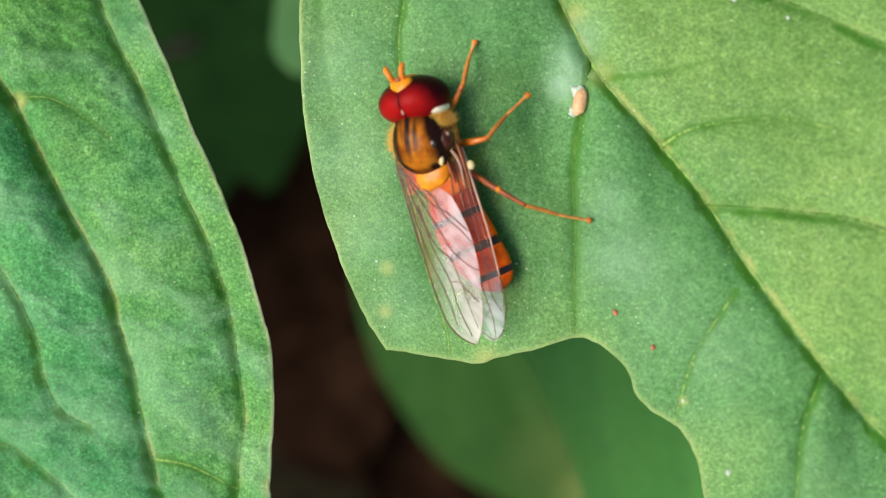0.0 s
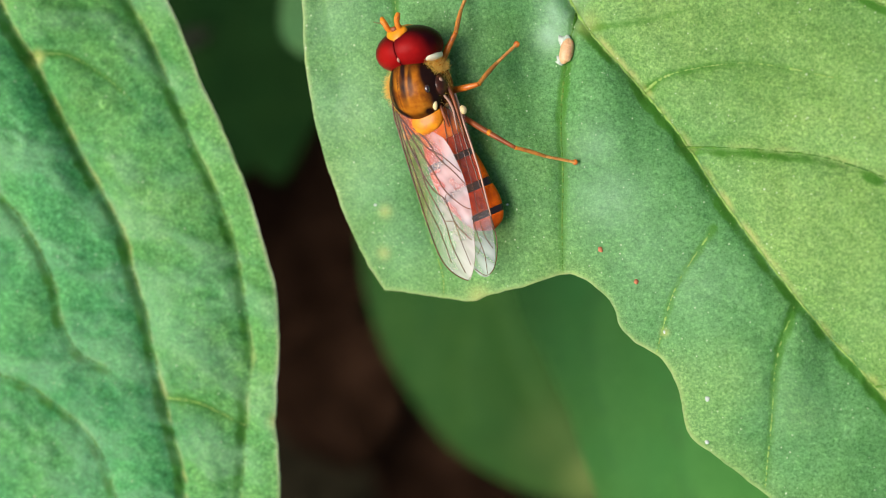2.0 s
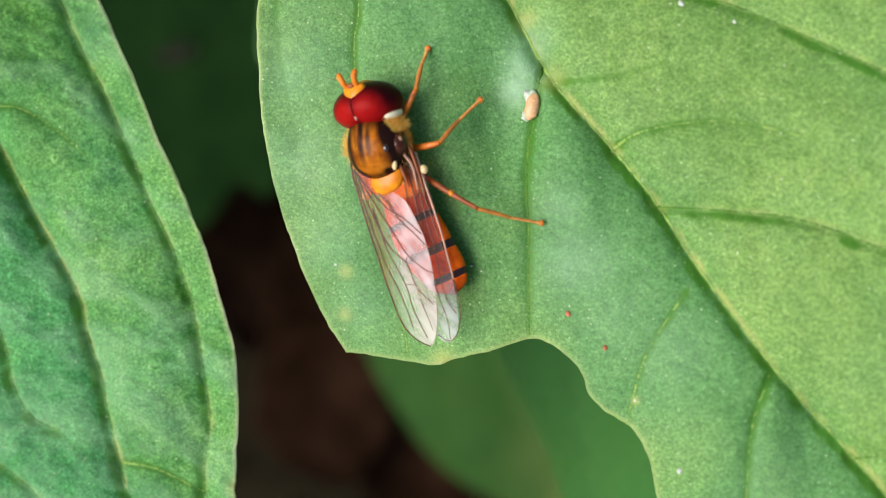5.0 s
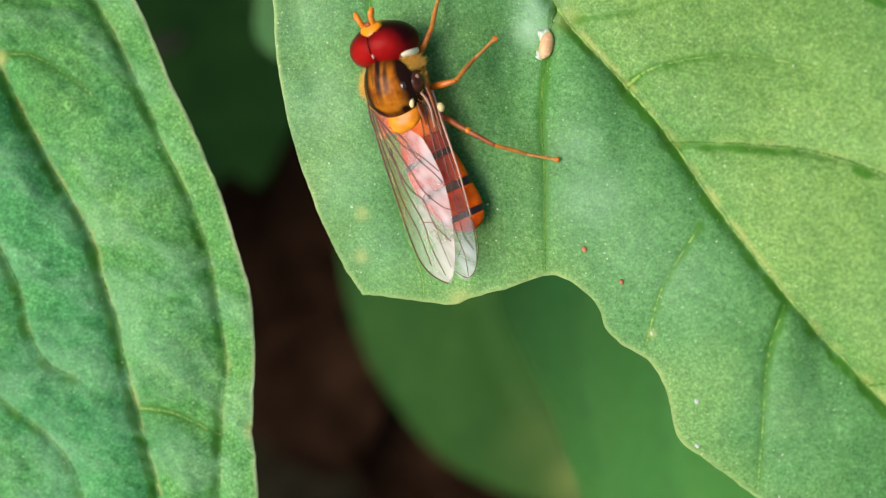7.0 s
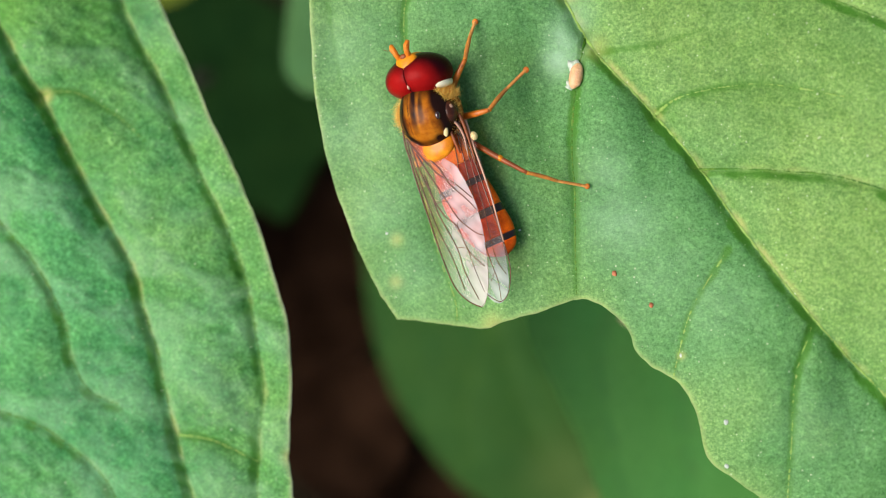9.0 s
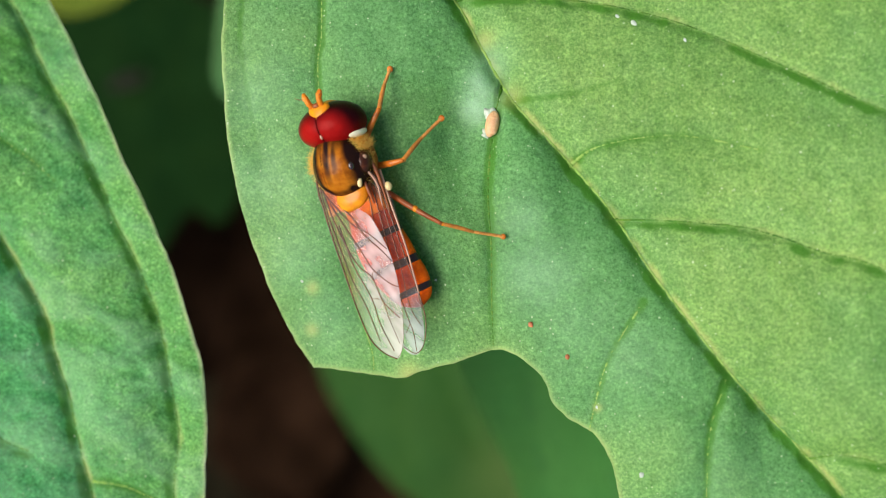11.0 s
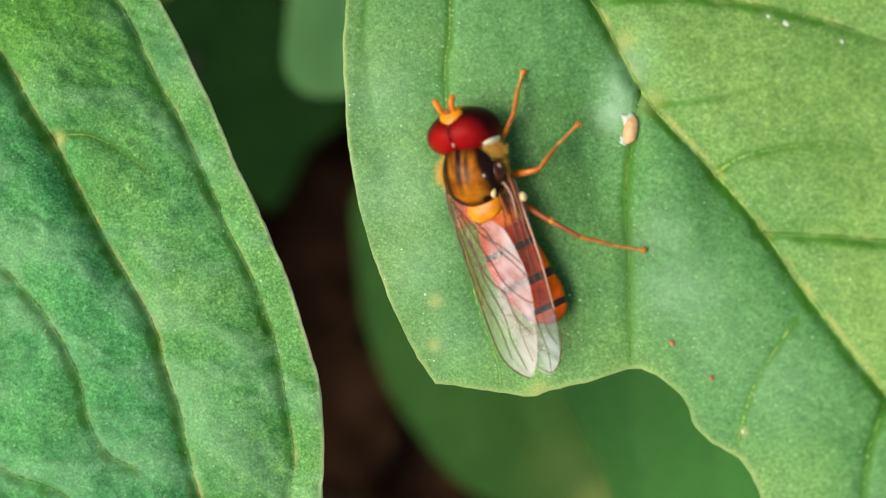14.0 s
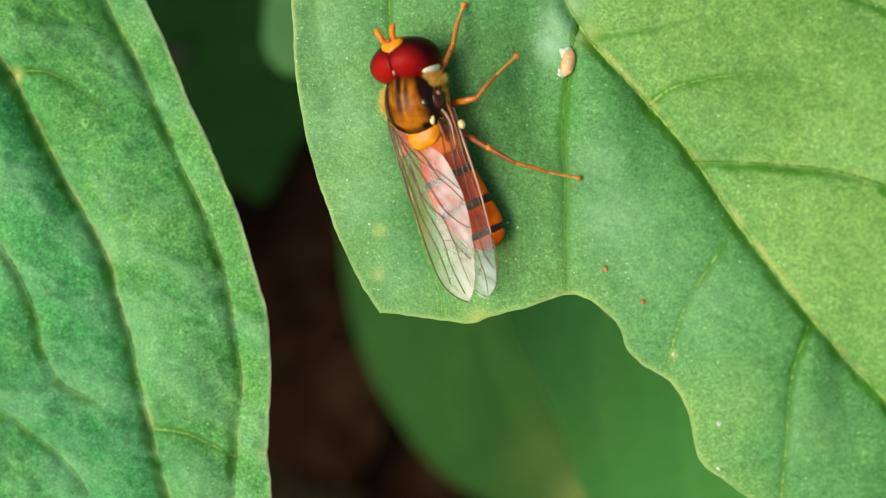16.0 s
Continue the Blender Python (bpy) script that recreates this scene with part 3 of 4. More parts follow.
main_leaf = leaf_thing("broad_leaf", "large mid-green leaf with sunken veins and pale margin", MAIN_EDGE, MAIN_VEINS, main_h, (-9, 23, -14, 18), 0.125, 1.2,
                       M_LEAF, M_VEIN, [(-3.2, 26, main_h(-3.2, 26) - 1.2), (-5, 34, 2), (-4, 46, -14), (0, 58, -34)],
                       [(-3.9, -0.1, 0.30, 0.5), (-4.0, -2.0, 0.30, 0.5), (3.8, 10.4, 0.4, 0.5), (8.3, -5.2, 0.15, 0.7), (0.4, -3.9, 0.5, 0.5), (4.9, 8.0, 0.5, 0.4)], pucker=0.64, panel=0.80, hue=0.8, wrinkle=0.03, dents=[(2.9, 6.6, 1.6, 3.1, 1.1), (15.2, -6.6, 1.5, 2.6, 0.7), (18.2, -11.2, 2.2, 3.2, 0.9), (7.4, 3.4, 0.9, 2.0, 0.2), (24.5, -9.5, 6, 6, 1.15), (24, 14, 9, 8, -0.8), (11, -7, 3, 3, -0.5), (-8.4, 4, 2.2, 7, -0.35)], crease=1.5, blooms_and_sheen=[(3.45, 7.6, 0.75, 1.0), (3.7, 8.5, 0.8, 0.9), (4.0, 9.4, 0.8, 0.6), (-6.2, 8.6, 1.8, 0.25), (-5.6, 4.6, 1.9, 0.30), (-4.9, 1.4, 1.7, 0.26), (-3.4, -1.6, 1.6, 0.2), (5.2, 2.6, 1.1, 0.32), (5.9, 0.4, 1.5, 0.42), (7.4, -1.6, 1.7, 0.16), (9.6, -3.0, 1.4, 0.20), (13.6, -8.0, 1.5, 0.16)])

# ---------------------------------------------------------------- the neighbouring leaf
left_h = bowl((-1.21795, 0.07114, -0.00132, -0.00034, -0.00256, 0.00078))
LEFT_EDGE = [(-26, 27), (-21.5, 20.5), (-17.5, 15.2), (-15.6, 12.0), (-14.0, 8.8), (-12.9, 6.2), (-11.9, 4.1), (-11.0, 2.0), (-10.2, -0.1), (-9.6, -2.2), (-9.1, -4.2), (-9.0, -6.8),
             (-9.1, -8.9), (-9.05, -11.0), (-8.9, -13.1), (-9.4, -17), (-12, -24), (-19, -33), (-30, -33), (-43, -23), (-51, -6), (-50, 12), (-43, 23), (-34, 28)]
LEFT_VEINS = [
    ([(-30, 27), (-33, 14), (-33.5, 0), (-30, -16), (-20, -32)], 0.5, 0.35),
    ([(-28, 18), (-24, 11.8), (-21.0, 6.8), (-20.0, 4.7), (-18.9, 2.6), (-17.9, 0.8), (-16.8, -1.3), (-16.2, -3.4), (-15.7, -5.0), (-15.3, -6.9), (-14.8, -9.0), (-14.2, -11.1), (-13.7, -13.4), (-13, -20)], 0.24, 0.28),
    ([(-23, 21), (-18.6, 14), (-16.5, 9.8), (-15.6, 8.3), (-14.7, 6.4), (-13.9, 4.6), (-13.3, 3.1), (-12.6, 1.8), (-11.8, -0.1), (-11.3, -1.6), (-10.9, -3.5), (-10.6, -5.5), (-10.4, -7.1), (-10.6, -8.9), (-10.7, -11), (-10.9, -13.5), (-12, -18), (-15, -24)], 0.20, 0.19),
]
LEFT_VEINS += [
    ([(-33, 9), (-27, 5), (-23.0, 0.9), (-21.2, -1.2), (-20.1, -3.5), (-19.7, -5.6), (-18.8, -7.0), (-17.5, -7.6)], 0.28, 0.16),
    ([(-33, -3), (-28, -6), (-23.2, -8.0), (-20.8, -9.0), (-18.1, -11.3), (-17, -14)], 0.28, 0.16),
    ([(-14.6, -9.1), (-13.2, -9.2), (-12.1, -9.6), (-10.7, -10.3)], 0.24, 0.13),
]
LEFT_VEINS += [
    ([(-21.3, 7.3), (-19.4, 7.3), (-17.6, 6.3), (-16.1, 5.0)], 0.24, 0.10),
]
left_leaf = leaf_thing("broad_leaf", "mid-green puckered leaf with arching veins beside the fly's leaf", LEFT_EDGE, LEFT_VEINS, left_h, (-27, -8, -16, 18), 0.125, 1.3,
                       M_LEAF_L, M_VEIN, [(-30, 27, left_h(-30, 27) - 1.2), (-29, 36, -2), (-20, 48, -18), (0, 58, -42)], [(-20.9, 7.2, 0.34, 0.9), (-9.1, -10, 0.35, 0.7)], pucker=0.78, panel=1.0, wrinkle=0.15, crease=1.5, fold_sheen=0.30, guide=1, hue=0.7, lush=[(-22.5, 15, 5.5, 1.1), (-18.5, 11.5, 2.6, 0.6)], dents=[(-16.5, 13.5, 3.6, 4.5, 1.0), (-25.5, 7.5, 6, 6, -1.0), (-21.0, -2.5, 2.4, 7.0, -0.55), (-12.9, -4.5, 1.7, 7.0, -0.12)])

bm = bmesh.new()
ball(bm, (0, 0, 0), (0.15, 0.07, 0.05), u=12, v=8)
for v in bm.verts:
    v.co *= 1 + 0.4 * noise.noise(v.co * 9000)
speck = part("dirt_speck", bm, plain("dark_dirt", (0.02, 0.018, 0.012), 0.9, 0.4, 3000, spec=0.1), left_leaf, "tiny dark speck of dirt")
speck.location = (-16.35 * MM, 8.42 * MM, -2.52 * MM)

# ---------------------------------------------------------------- lower leaves, stalks
def low_leaf(label, outline, z, tilt, midrib, side_veins, material, petiole, spots=()):
    h = lambda x, y: z + tilt[0] * np.asarray(x) + tilt[1] * np.asarray(y)
    veins = [(midrib, 0.6, 0.3)] + [(v, 0.4, 0.18) for v in side_veins]
    return leaf_thing("lower_leaf", label, outline, veins, h, (0, 0, 0, 0), 0, 1.1, material, material, petiole, spots, group="leaves below", pucker=0.2, thick=0.3, fray=0.12, panel=2.0, crisp=True)


low_leaf("darker green leaf just below the broad leaf", [(3, -2), (3.2, -6), (5, -10), (6.8, -14), (8.2, -18), (11, -25), (18, -33), (28, -38), (40, -36), (44, -22), (40, -6), (30, 6), (16, 10), (6, 6)],
         -32, (0.06, 0.04), [(6, 8), (14, -6), (23, -22), (30, -36)], [[(10, 0), (8, -7), (9, -14), (11, -22)], [(14, -6), (14, -14), (17, -24), (22, -32)], [(12, -3), (24, -6), (38, -14)]],
         M_LOW, [(6, 8, -31.5), (2, 26, -34), (0, 58, -60)])
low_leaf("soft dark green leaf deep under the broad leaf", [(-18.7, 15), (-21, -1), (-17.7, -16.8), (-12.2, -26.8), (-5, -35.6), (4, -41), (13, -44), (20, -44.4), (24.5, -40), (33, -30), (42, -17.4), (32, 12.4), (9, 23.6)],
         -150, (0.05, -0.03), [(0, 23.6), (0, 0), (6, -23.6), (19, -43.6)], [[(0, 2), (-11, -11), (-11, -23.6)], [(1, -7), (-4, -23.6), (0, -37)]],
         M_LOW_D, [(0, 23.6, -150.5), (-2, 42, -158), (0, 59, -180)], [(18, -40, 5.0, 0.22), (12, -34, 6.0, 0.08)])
low_leaf("pale bluish-green leaf hanging in the shade", [(-20.4, 24), (-20.6, 20.6), (-19.7, 18.5), (-17.6, 17.4), (-13, 17.7), (-8, 20), (-5, 27), (-6, 38), (-10, 46), (-15, 46), (-19, 36), (-19.8, 29)],
         -69, (0.0, 0.05), [(-12, 46), (-12, 34), (-16, 19)], [], M_LOW_B, [(-12, 46, -67), (-7, 53, -85), (0, 59, -130)])
low_leaf("yellow-green leaf low among the stems", [(-49, 36.5), (-44, 32), (-38, 32.5), (-32, 36.5), (-27, 44), (-30, 56), (-42, 60), (-53, 52)],
         -90, (0.03, 0.0), [(-34, 58), (-37, 47), (-42, 34.5)], [], M_LOW_Y, [(-34, 58, -91.5), (-16, 62, -110), (0, 60, -150)])


def litter_leaf(label, x, y, turn, size, tilt):
    """A curled dry leaf lying on the soil."""
    bm = bmesh.new()
    rows = []
    for i in range(13):
        u = i / 12
        w = size * 0.42 * math.sin(math.pi * min(1, u * 0.94 + 0.03)) ** 0.8 * (1 + 0.18 * noise.noise((u * 5, x, y)))
        rows.append([bm.verts.new(((u - 0.5) * size * MM, v * w * MM, (size * 0.10 * v * v + size * 0.05 * math.sin(u * 7) + 0.5 * noise.noise((u * 9, v * 3, x))) * MM)) for v in np.linspace(-1, 1, 9)])
    for a, b in zip(rows, rows[1:]):
        for k in range(8):
            bm.faces.new((a[k], a[k + 1], b[k + 1], b[k]))
    bmesh.ops.solidify(bm, geom=bm.faces[:], thickness=0.3 * MM)
    ob = new("dry_leaf")
    part("blade", bm, M_BROWN, ob)
    rib = [((u - 0.5) * size * MM, 0, (size * 0.05 * math.sin(u * 7) + 0.25) * MM) for u in np.linspace(0, 1.15, 16)]
    part("midrib", tube(bmesh.new(), rib, np.linspace(0.5, 0.3, 16) * MM, 7), M_BROWN, ob)
    ob.matrix_world = pose(x * MM, y * MM, -198 * MM + size * 0.12 * MM, tilt, 0, turn)
    return tagged(ob, label, "dry leaf", "litter on the soil")


litter_leaf("curled reddish-brown dry leaf on dark soil", -38, 2, 75, 48, 14)
litter_leaf("curled reddish-brown dry leaf on dark soil", -30, -30, 110, 36, -10)
litter_leaf("crumpled brown dry leaf on dark soil", -8, -48, 150, 34, 8)
bm = tube(bmesh.new(), spline([(0, 60, -205), (1, 59, -130), (-0.5, 58, -70), (0, 58, -32), (1, 58, 10)], 8) * MM, np.linspace(3.2, 2.0, 33) * MM, 14)
tagged(part("plant_stem", bm, M_STEM), "upright green herb stem rooted in soil", "stem")
low_leaf("green leaf with deep shade put into its colour", [(-92, 38), (-84, 16), (-62, 2), (-50, 4), (-43, 12), (-37, 10), (-31, 20), (-24, 28), (-34, 46), (-60, 56), (-84, 50)], -165, (0.05, 0.1),
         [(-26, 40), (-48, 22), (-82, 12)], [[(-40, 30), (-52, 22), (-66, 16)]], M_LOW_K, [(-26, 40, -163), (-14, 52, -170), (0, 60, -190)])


# a pale scrap of dry leaf caught on the shaded one
bm = bmesh.new()
rows = [[bm.verts.new(((u - 0.5) * 8 * MM, v * 1.5 * math.sin(math.pi * (0.08 + 0.84 * u)) * MM, (0.9 * v * v + 0.5 * math.sin(5 * u)) * MM)) for v in np.linspace(-1, 1, 7)] for u in np.linspace(0, 1, 11)]
for a, c in zip(rows, rows[1:]):
    for k in range(6):
        bm.faces.new((a[k], a[k + 1], c[k + 1], c[k]))
bmesh.ops.solidify(bm, geom=bm.faces[:], thickness=0.25 * MM)
scrap = part("leaf_scrap", bm, plain("pale_dry_leaf", (0.060, 0.060, 0.045), 0.9, 0.4, 300, spec=0.0))
scrap.matrix_world = pose(-53.5 * MM, 35.3 * MM, -163.5 * MM, 6, 0, 20)
tagged(scrap, "small pale scrap of dry leaf lying on a shaded leaf", "dry leaf")

# ---------------------------------------------------------------- the fly
FLY = Matrix(((0.8759, -0.4082, -0.2571, -1.72 * MM), (0.3801, 0.9122, -0.1533, 5.12 * MM), (0.2971, 0.0365, 0.9542, 1.66 * MM), (0, 0, 0, 1)))
fly = tagged(new("hoverfly"), "orange hoverfly with red eyes and folded clear wings on a leaf", "fly")
fly.matrix_world = FLY


def fly_ball(name, centre, radii, material, turn=(0, 0, 0), parent=None, label="", cut=None, u=32, v=20):
    bm = bmesh.new()
    ball(bm, centre, radii, turn, u, v)
    if cut:
        at, normal = cut
        bmesh.ops.bisect_plane(bm, geom=bm.verts[:] + bm.edges[:] + bm.faces[:], plane_co=[c * MM for c in at], plane_no=normal, clear_outer=True)
        bmesh.ops.holes_fill(bm, edges=[e for e in bm.edges if e.is_boundary], sides=0)
    return part(name, bm, material, parent or fly, label)


def limb(name, points, radii, material, parent, label="", sides=9):
    line = spline(points, 6)
    r = np.interp(np.linspace(0, 1, len(line)), np.linspace(0, 1, len(radii)), radii)
    return part(name, tube(bmesh.new(), line * MM, r * MM, sides), material, parent, label)


# head, turned a little to its right
HEAD = pose(0.27 * MM, 1.86 * MM, 1.50 * MM, 4, -14, -11)
# the thorax leans to its left
LEAN = Matrix.Translation((0, 0, 1.35 * MM)) @ pose(0, 0, 0, 0, -11, 0) @ Matrix.Translation((0, 0, -1.35 * MM))
head = part("head", (lambda b: (ball(b, (0, 0.0, -0.02), (1.26, 0.56, 0.80)), b)[1])(bmesh.new()), M_CREAM, fly, "cream back of the head")
head.matrix_local = HEAD
for s in (1, -1):
    eye = fly_ball("eye", (0.16 * s, 0.11, 0.02), (1.41, 0.93, 1.17), M_EYE, (0, 0, -4 * s), head, "glossy dark red compound eye", ((0.014 * s, 0, 0), (-s, 0, 0)), 64, 44)
    co = np.array([tuple(v.co) for v in eye.data.vertices]) / MM
    q = np.sqrt(((np.abs(co[:, 0]) - 0.52) / 0.95) ** 2 + ((co[:, 1] + 0.08) / 0.96) ** 2)
    # painted shade at the edge and front; the thin dark seam is real
    rim = np.maximum(np.clip((q - 0.36) / 0.56, 0, 1) ** 1.3, np.clip((0.50 - co[:, 2]) / 0.6, 0, 1))
    rim = np.maximum(rim * (0.62 + 0.38 / (1 + np.exp(-(co[:, 1] + 0.15) * 9))), 0.8 * np.exp(-((co[:, 0] / 0.05) ** 2)))
    eye.data.attributes.new("rim", "FLOAT", "POINT").data.foreach_set("value", np.clip(rim, 0, 1).astype(np.float32))
fly_ball("face", (0, 0.72, -0.10), (0.46, 0.40, 0.76), M_YELLOW, (0, 0, 0), head, "orange-yellow face")
FRONS = bmesh.new()
ball(FRONS, (0.02, 0.54, 0.64), (0.66, 0.62, 0.34), u=40, v=28)
for v in FRONS.verts:
    back = (0.95 * MM - v.co.y) / (0.95 * MM)
    v.co.x *= max(0.12, 1 - 0.92 * max(0.0, back))
    v.co.z += 0.14 * MM * max(0.0, back)
part("frons", FRONS, M_YELLOW, head, "orange wedge between the eyes")
fly_ball("antenna_socket", (0.02, 1.02, 0.84), (0.17, 0.12, 0.10), M_LEG_D, (0, 0, 0), head, "brown socket of the antennae", u=16, v=10)
fly_ball("occiput", (0.98, -0.44, 0.02), (0.46, 0.24, 0.60), M_CREAM, (0, 0, -10), head, "cream-white rear rim of the eye")
for s in (1, -1):
    ant = limb("antenna", [(0.24 * s, 0.98, 0.72), (0.28 * s, 1.18, 0.86), (0.30 * s, 1.34, 0.88)], [0.13, 0.12, 0.12], M_ORANGE, head)
    limb("antenna_club", [(0.30 * s, 1.32, 0.88), (0.36 * s, 1.44, 0.88), (0.43 * s, 1.62, 0.80)], [0.11, 0.14, 0.08], M_ORANGE, ant)
    limb("arista", [(0.32 * s, 1.38, 0.96), (0.56 * s, 1.46, 1.06), (0.72 * s, 1.56, 1.10)], [0.018, 0.012, 0.006], M_LEG_D, ant, sides=5)
fly_ball("ocellus", (0, -0.26, 1.08), (0.06, 0.11, 0.06), M_PINK, (0, 0, 0), head, "pale ocellar bump")

# thorax
bm = bmesh.new()
ball(bm, (0, 0.22, 1.55), (1.34, 1.34, 1.12), u=96, v=64)
for v in bm.verts:
    ahead = max(0.0, v.co.y / MM - 0.2)
    v.co.x *= 1 - 0.13 * ahead
    v.co.y += 0.16 * MM * ahead
me = bpy.data.meshes.new("scutum")
for f in bm.faces:
    f.smooth = True
bm.to_mesh(me)
bm.free()
scutum = link_mesh("scutum", me, M_SCUTUM, fly, "golden thorax top with dark lengthwise stripes")
co = np.array([tuple(v.co) for v in me.vertices]) / MM
x, y, z = co[:, 0], (co[:, 1] - 0.22) / 1.34, (co[:, 2] - 1.55) / 1.12
slant = x - 0.30 * co[:, 1]
band = lambda c, w: np.exp(-(((slant - c) / w) ** 4))
fade = lambda low, soft: 1 / (1 + np.exp(-(co[:, 1] - low) * soft))
side_edge = 0.68 + 0.22 * np.minimum(co[:, 1], 0.0)
rr = np.hypot((x - 0.10) / 1.34, y - 0.02)
dark = np.maximum.reduce([
    1 / (1 + np.exp((slant + 0.72) * 14)), 0.97 * band(-0.25, 0.17) * fade(-0.30, 4), 0.8 * band(-0.50, 0.035) * fade(-0.4, 4), 0.97 * band(0.15, 0.12) * fade(0.15, 5),
    1 / (1 + np.exp(-(x - side_edge) * 18)), np.exp(-(((rr - 0.93) / 0.17) ** 4)) * (y < 0.1), 0.97 * (x > 0.50) * fade(0.80, 14), 0.7 * fade(1.05, 7)])
wave = np.array([noise.noise((p[0] * 3.2, p[1] * 1.1, 4.4)) for p in co])
dark = np.clip(dark + 0.55 * wave * (dark > 0.05), 0, 1)
dark = np.where(z < 0.10, np.where((x > 0) & (y < 0.25), 0.9, 0.08), dark)
me.attributes.new("stripe", "FLOAT", "POINT").data.foreach_set("value", np.clip(dark, 0, 1).astype(np.float32))
for s in (1, -1):
    fly_ball("pleuron", (0.66 * s, 0.25, 1.05), (0.66, 1.05, 0.72), M_FLANK if s > 0 else M_FLANK_PALE, (0, 0, 0), None, "fuzzy yellow flank").matrix_local = LEAN
    fly_ball("shoulder", (1.10 * s, 0.74, 1.42), (0.40, 0.46, 0.34), M_YELLOW, (0, 0, 0), None, "yellow shoulder bump").matrix_local = LEAN
scutum.matrix_local = LEAN
fly_ball("wing_root", (1.06, -0.04, 1.74), (0.36, 0.50, 0.40), M_BROWN_GLOSS, (0, 0, -12), None, "glossy dark brown wing root").matrix_local = LEAN
# bump added only to carry the thorax glint
fly_ball("wing_bump", (0.80, -0.02, 2.36), (0.13, 0.18, 0.12), M_GLINT_BEAD, (0, 20, -10), None, "glossy dark bump added to catch a glint", u=20, v=14).matrix_local = LEAN
fly_ball("wing_bump", (1.30, 0.10, 1.92), (0.10, 0.12, 0.09), M_PINK, (0, 0, 0), None, "pale knob at the wing hinge", u=16, v=10).matrix_local = LEAN
limb("wing_root", [(0.80, -0.15, 2.02), (1.00, -0.55, 1.92), (1.06, -1.15, 1.78), (0.86, -2.05, 1.74)], [0.035, 0.055, 0.05, 0.02], M_PINK, fly, "pale sclerite of the wing root")
limb("wing_root", [(1.20, 0.05, 1.78), (1.26, -0.5, 1.74), (1.20, -1.2, 1.70), (1.02, -2.4, 1.62)], [0.07, 0.085, 0.07, 0.03], M_LEG_D, fly, "dark brown sclerite of the wing root")
limb("wing_root", [(0.66, -0.75, 1.90), (0.62, -1.3, 1.86), (0.60, -1.8, 1.80)], [0.05, 0.08, 0.03], M_LEG_D, fly, "dark brown sclerite of the wing root")
fly_ball("scutellum", (-0.24, -1.06, 1.62), (0.92, 0.70, 0.38), M_YELLOW, (-14, 0, 0), None, "shiny orange-yellow shield behind the thorax").matrix_local = LEAN
fly_ball("calypter", (0.68, -0.72, 2.06), (0.12, 0.25, 0.09), M_IVORY, (0, 0, -18), None, "pale scale at the wing root").matrix_local = LEAN
fly_ball("wing_lobe", (-1.18, -0.85, 1.50), (0.26, 0.62, 0.10), M_BASAL, (0, 0, -8), None, "amber lobe of the wing root")
for s in (1, -1):
    halt = limb("haltere", [(1.0 * s, -1.0, 1.1), (1.25 * s, -1.25, 1.35), (1.36 * s, -1.37, 1.48)], [0.05, 0.04, 0.06], M_YELLOW, fly)
    fly_ball("knob", (1.38 * s, -1.38, 1.52), (0.17, 0.20, 0.15), M_IVORY, (0, 0, 0), halt, "cream balancer knob", u=16, v=10)

# abdomen: each plate a shell piece between two cross-sections
ABD = [(-0.9, 0.75, 0.50, 1.32, -0.10), (-1.5, 0.92, 0.56, 1.22, 0.0), (-2.3, 1.00, 0.58, 1.12, -0.02), (-3.1, 1.12, 0.56, 1.06, -0.12), (-3.9, 1.18, 0.55, 1.02, -0.10), (-4.7, 1.16, 0.52, 0.99, -0.02),
       (-5.4, 1.07, 0.46, 0.97, 0.12), (-5.95, 0.90, 0.38, 0.95, 0.20), (-6.35, 0.60, 0.26, 0.94, 0.26), (-6.58, 0.12, 0.08, 0.93, 0.30)]
ABD = spline(ABD, 10)


def plate(name, y0, y1, material, label, swell=0.0):
    bm = bmesh.new()
    rows = []
    for yy in np.linspace(y0, y1, 12):
        k = [np.interp(-yy, -ABD[:, 0], ABD[:, c]) for c in (1, 2, 3, 4)]
        g = 1 + swell * math.sin(math.pi * (yy - y0) / (y1 - y0))
        cx = k[3]
        rows.append([bm.verts.new(((cx + g * k[0] * math.copysign(abs(math.cos(a)) ** 0.85, math.cos(a))) * MM, yy * MM, (k[2] + g * k[1] * math.sin(a)) * MM)) for a in np.arange(40) * math.pi / 20])
    for a, b in zip(rows, rows[1:]):
        for i in range(40):
            bm.faces.new((a[i], a[(i + 1) % 40], b[(i + 1) % 40], b[i]))
    bm.faces.new(rows[0][::-1])
    bm.faces.new(rows[-1])
    bmesh.ops.recalc_face_normals(bm, faces=bm.faces[:])
    ob = part(name, bm, material, fly, label)
    co = np.array([tuple(v.co) for v in ob.data.vertices]) / MM
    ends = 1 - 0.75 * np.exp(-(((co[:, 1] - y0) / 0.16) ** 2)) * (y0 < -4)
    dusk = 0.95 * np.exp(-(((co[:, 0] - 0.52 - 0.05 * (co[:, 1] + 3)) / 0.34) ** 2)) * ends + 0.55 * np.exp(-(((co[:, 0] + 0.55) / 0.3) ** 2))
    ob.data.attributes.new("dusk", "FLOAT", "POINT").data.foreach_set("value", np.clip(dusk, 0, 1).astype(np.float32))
    return ob


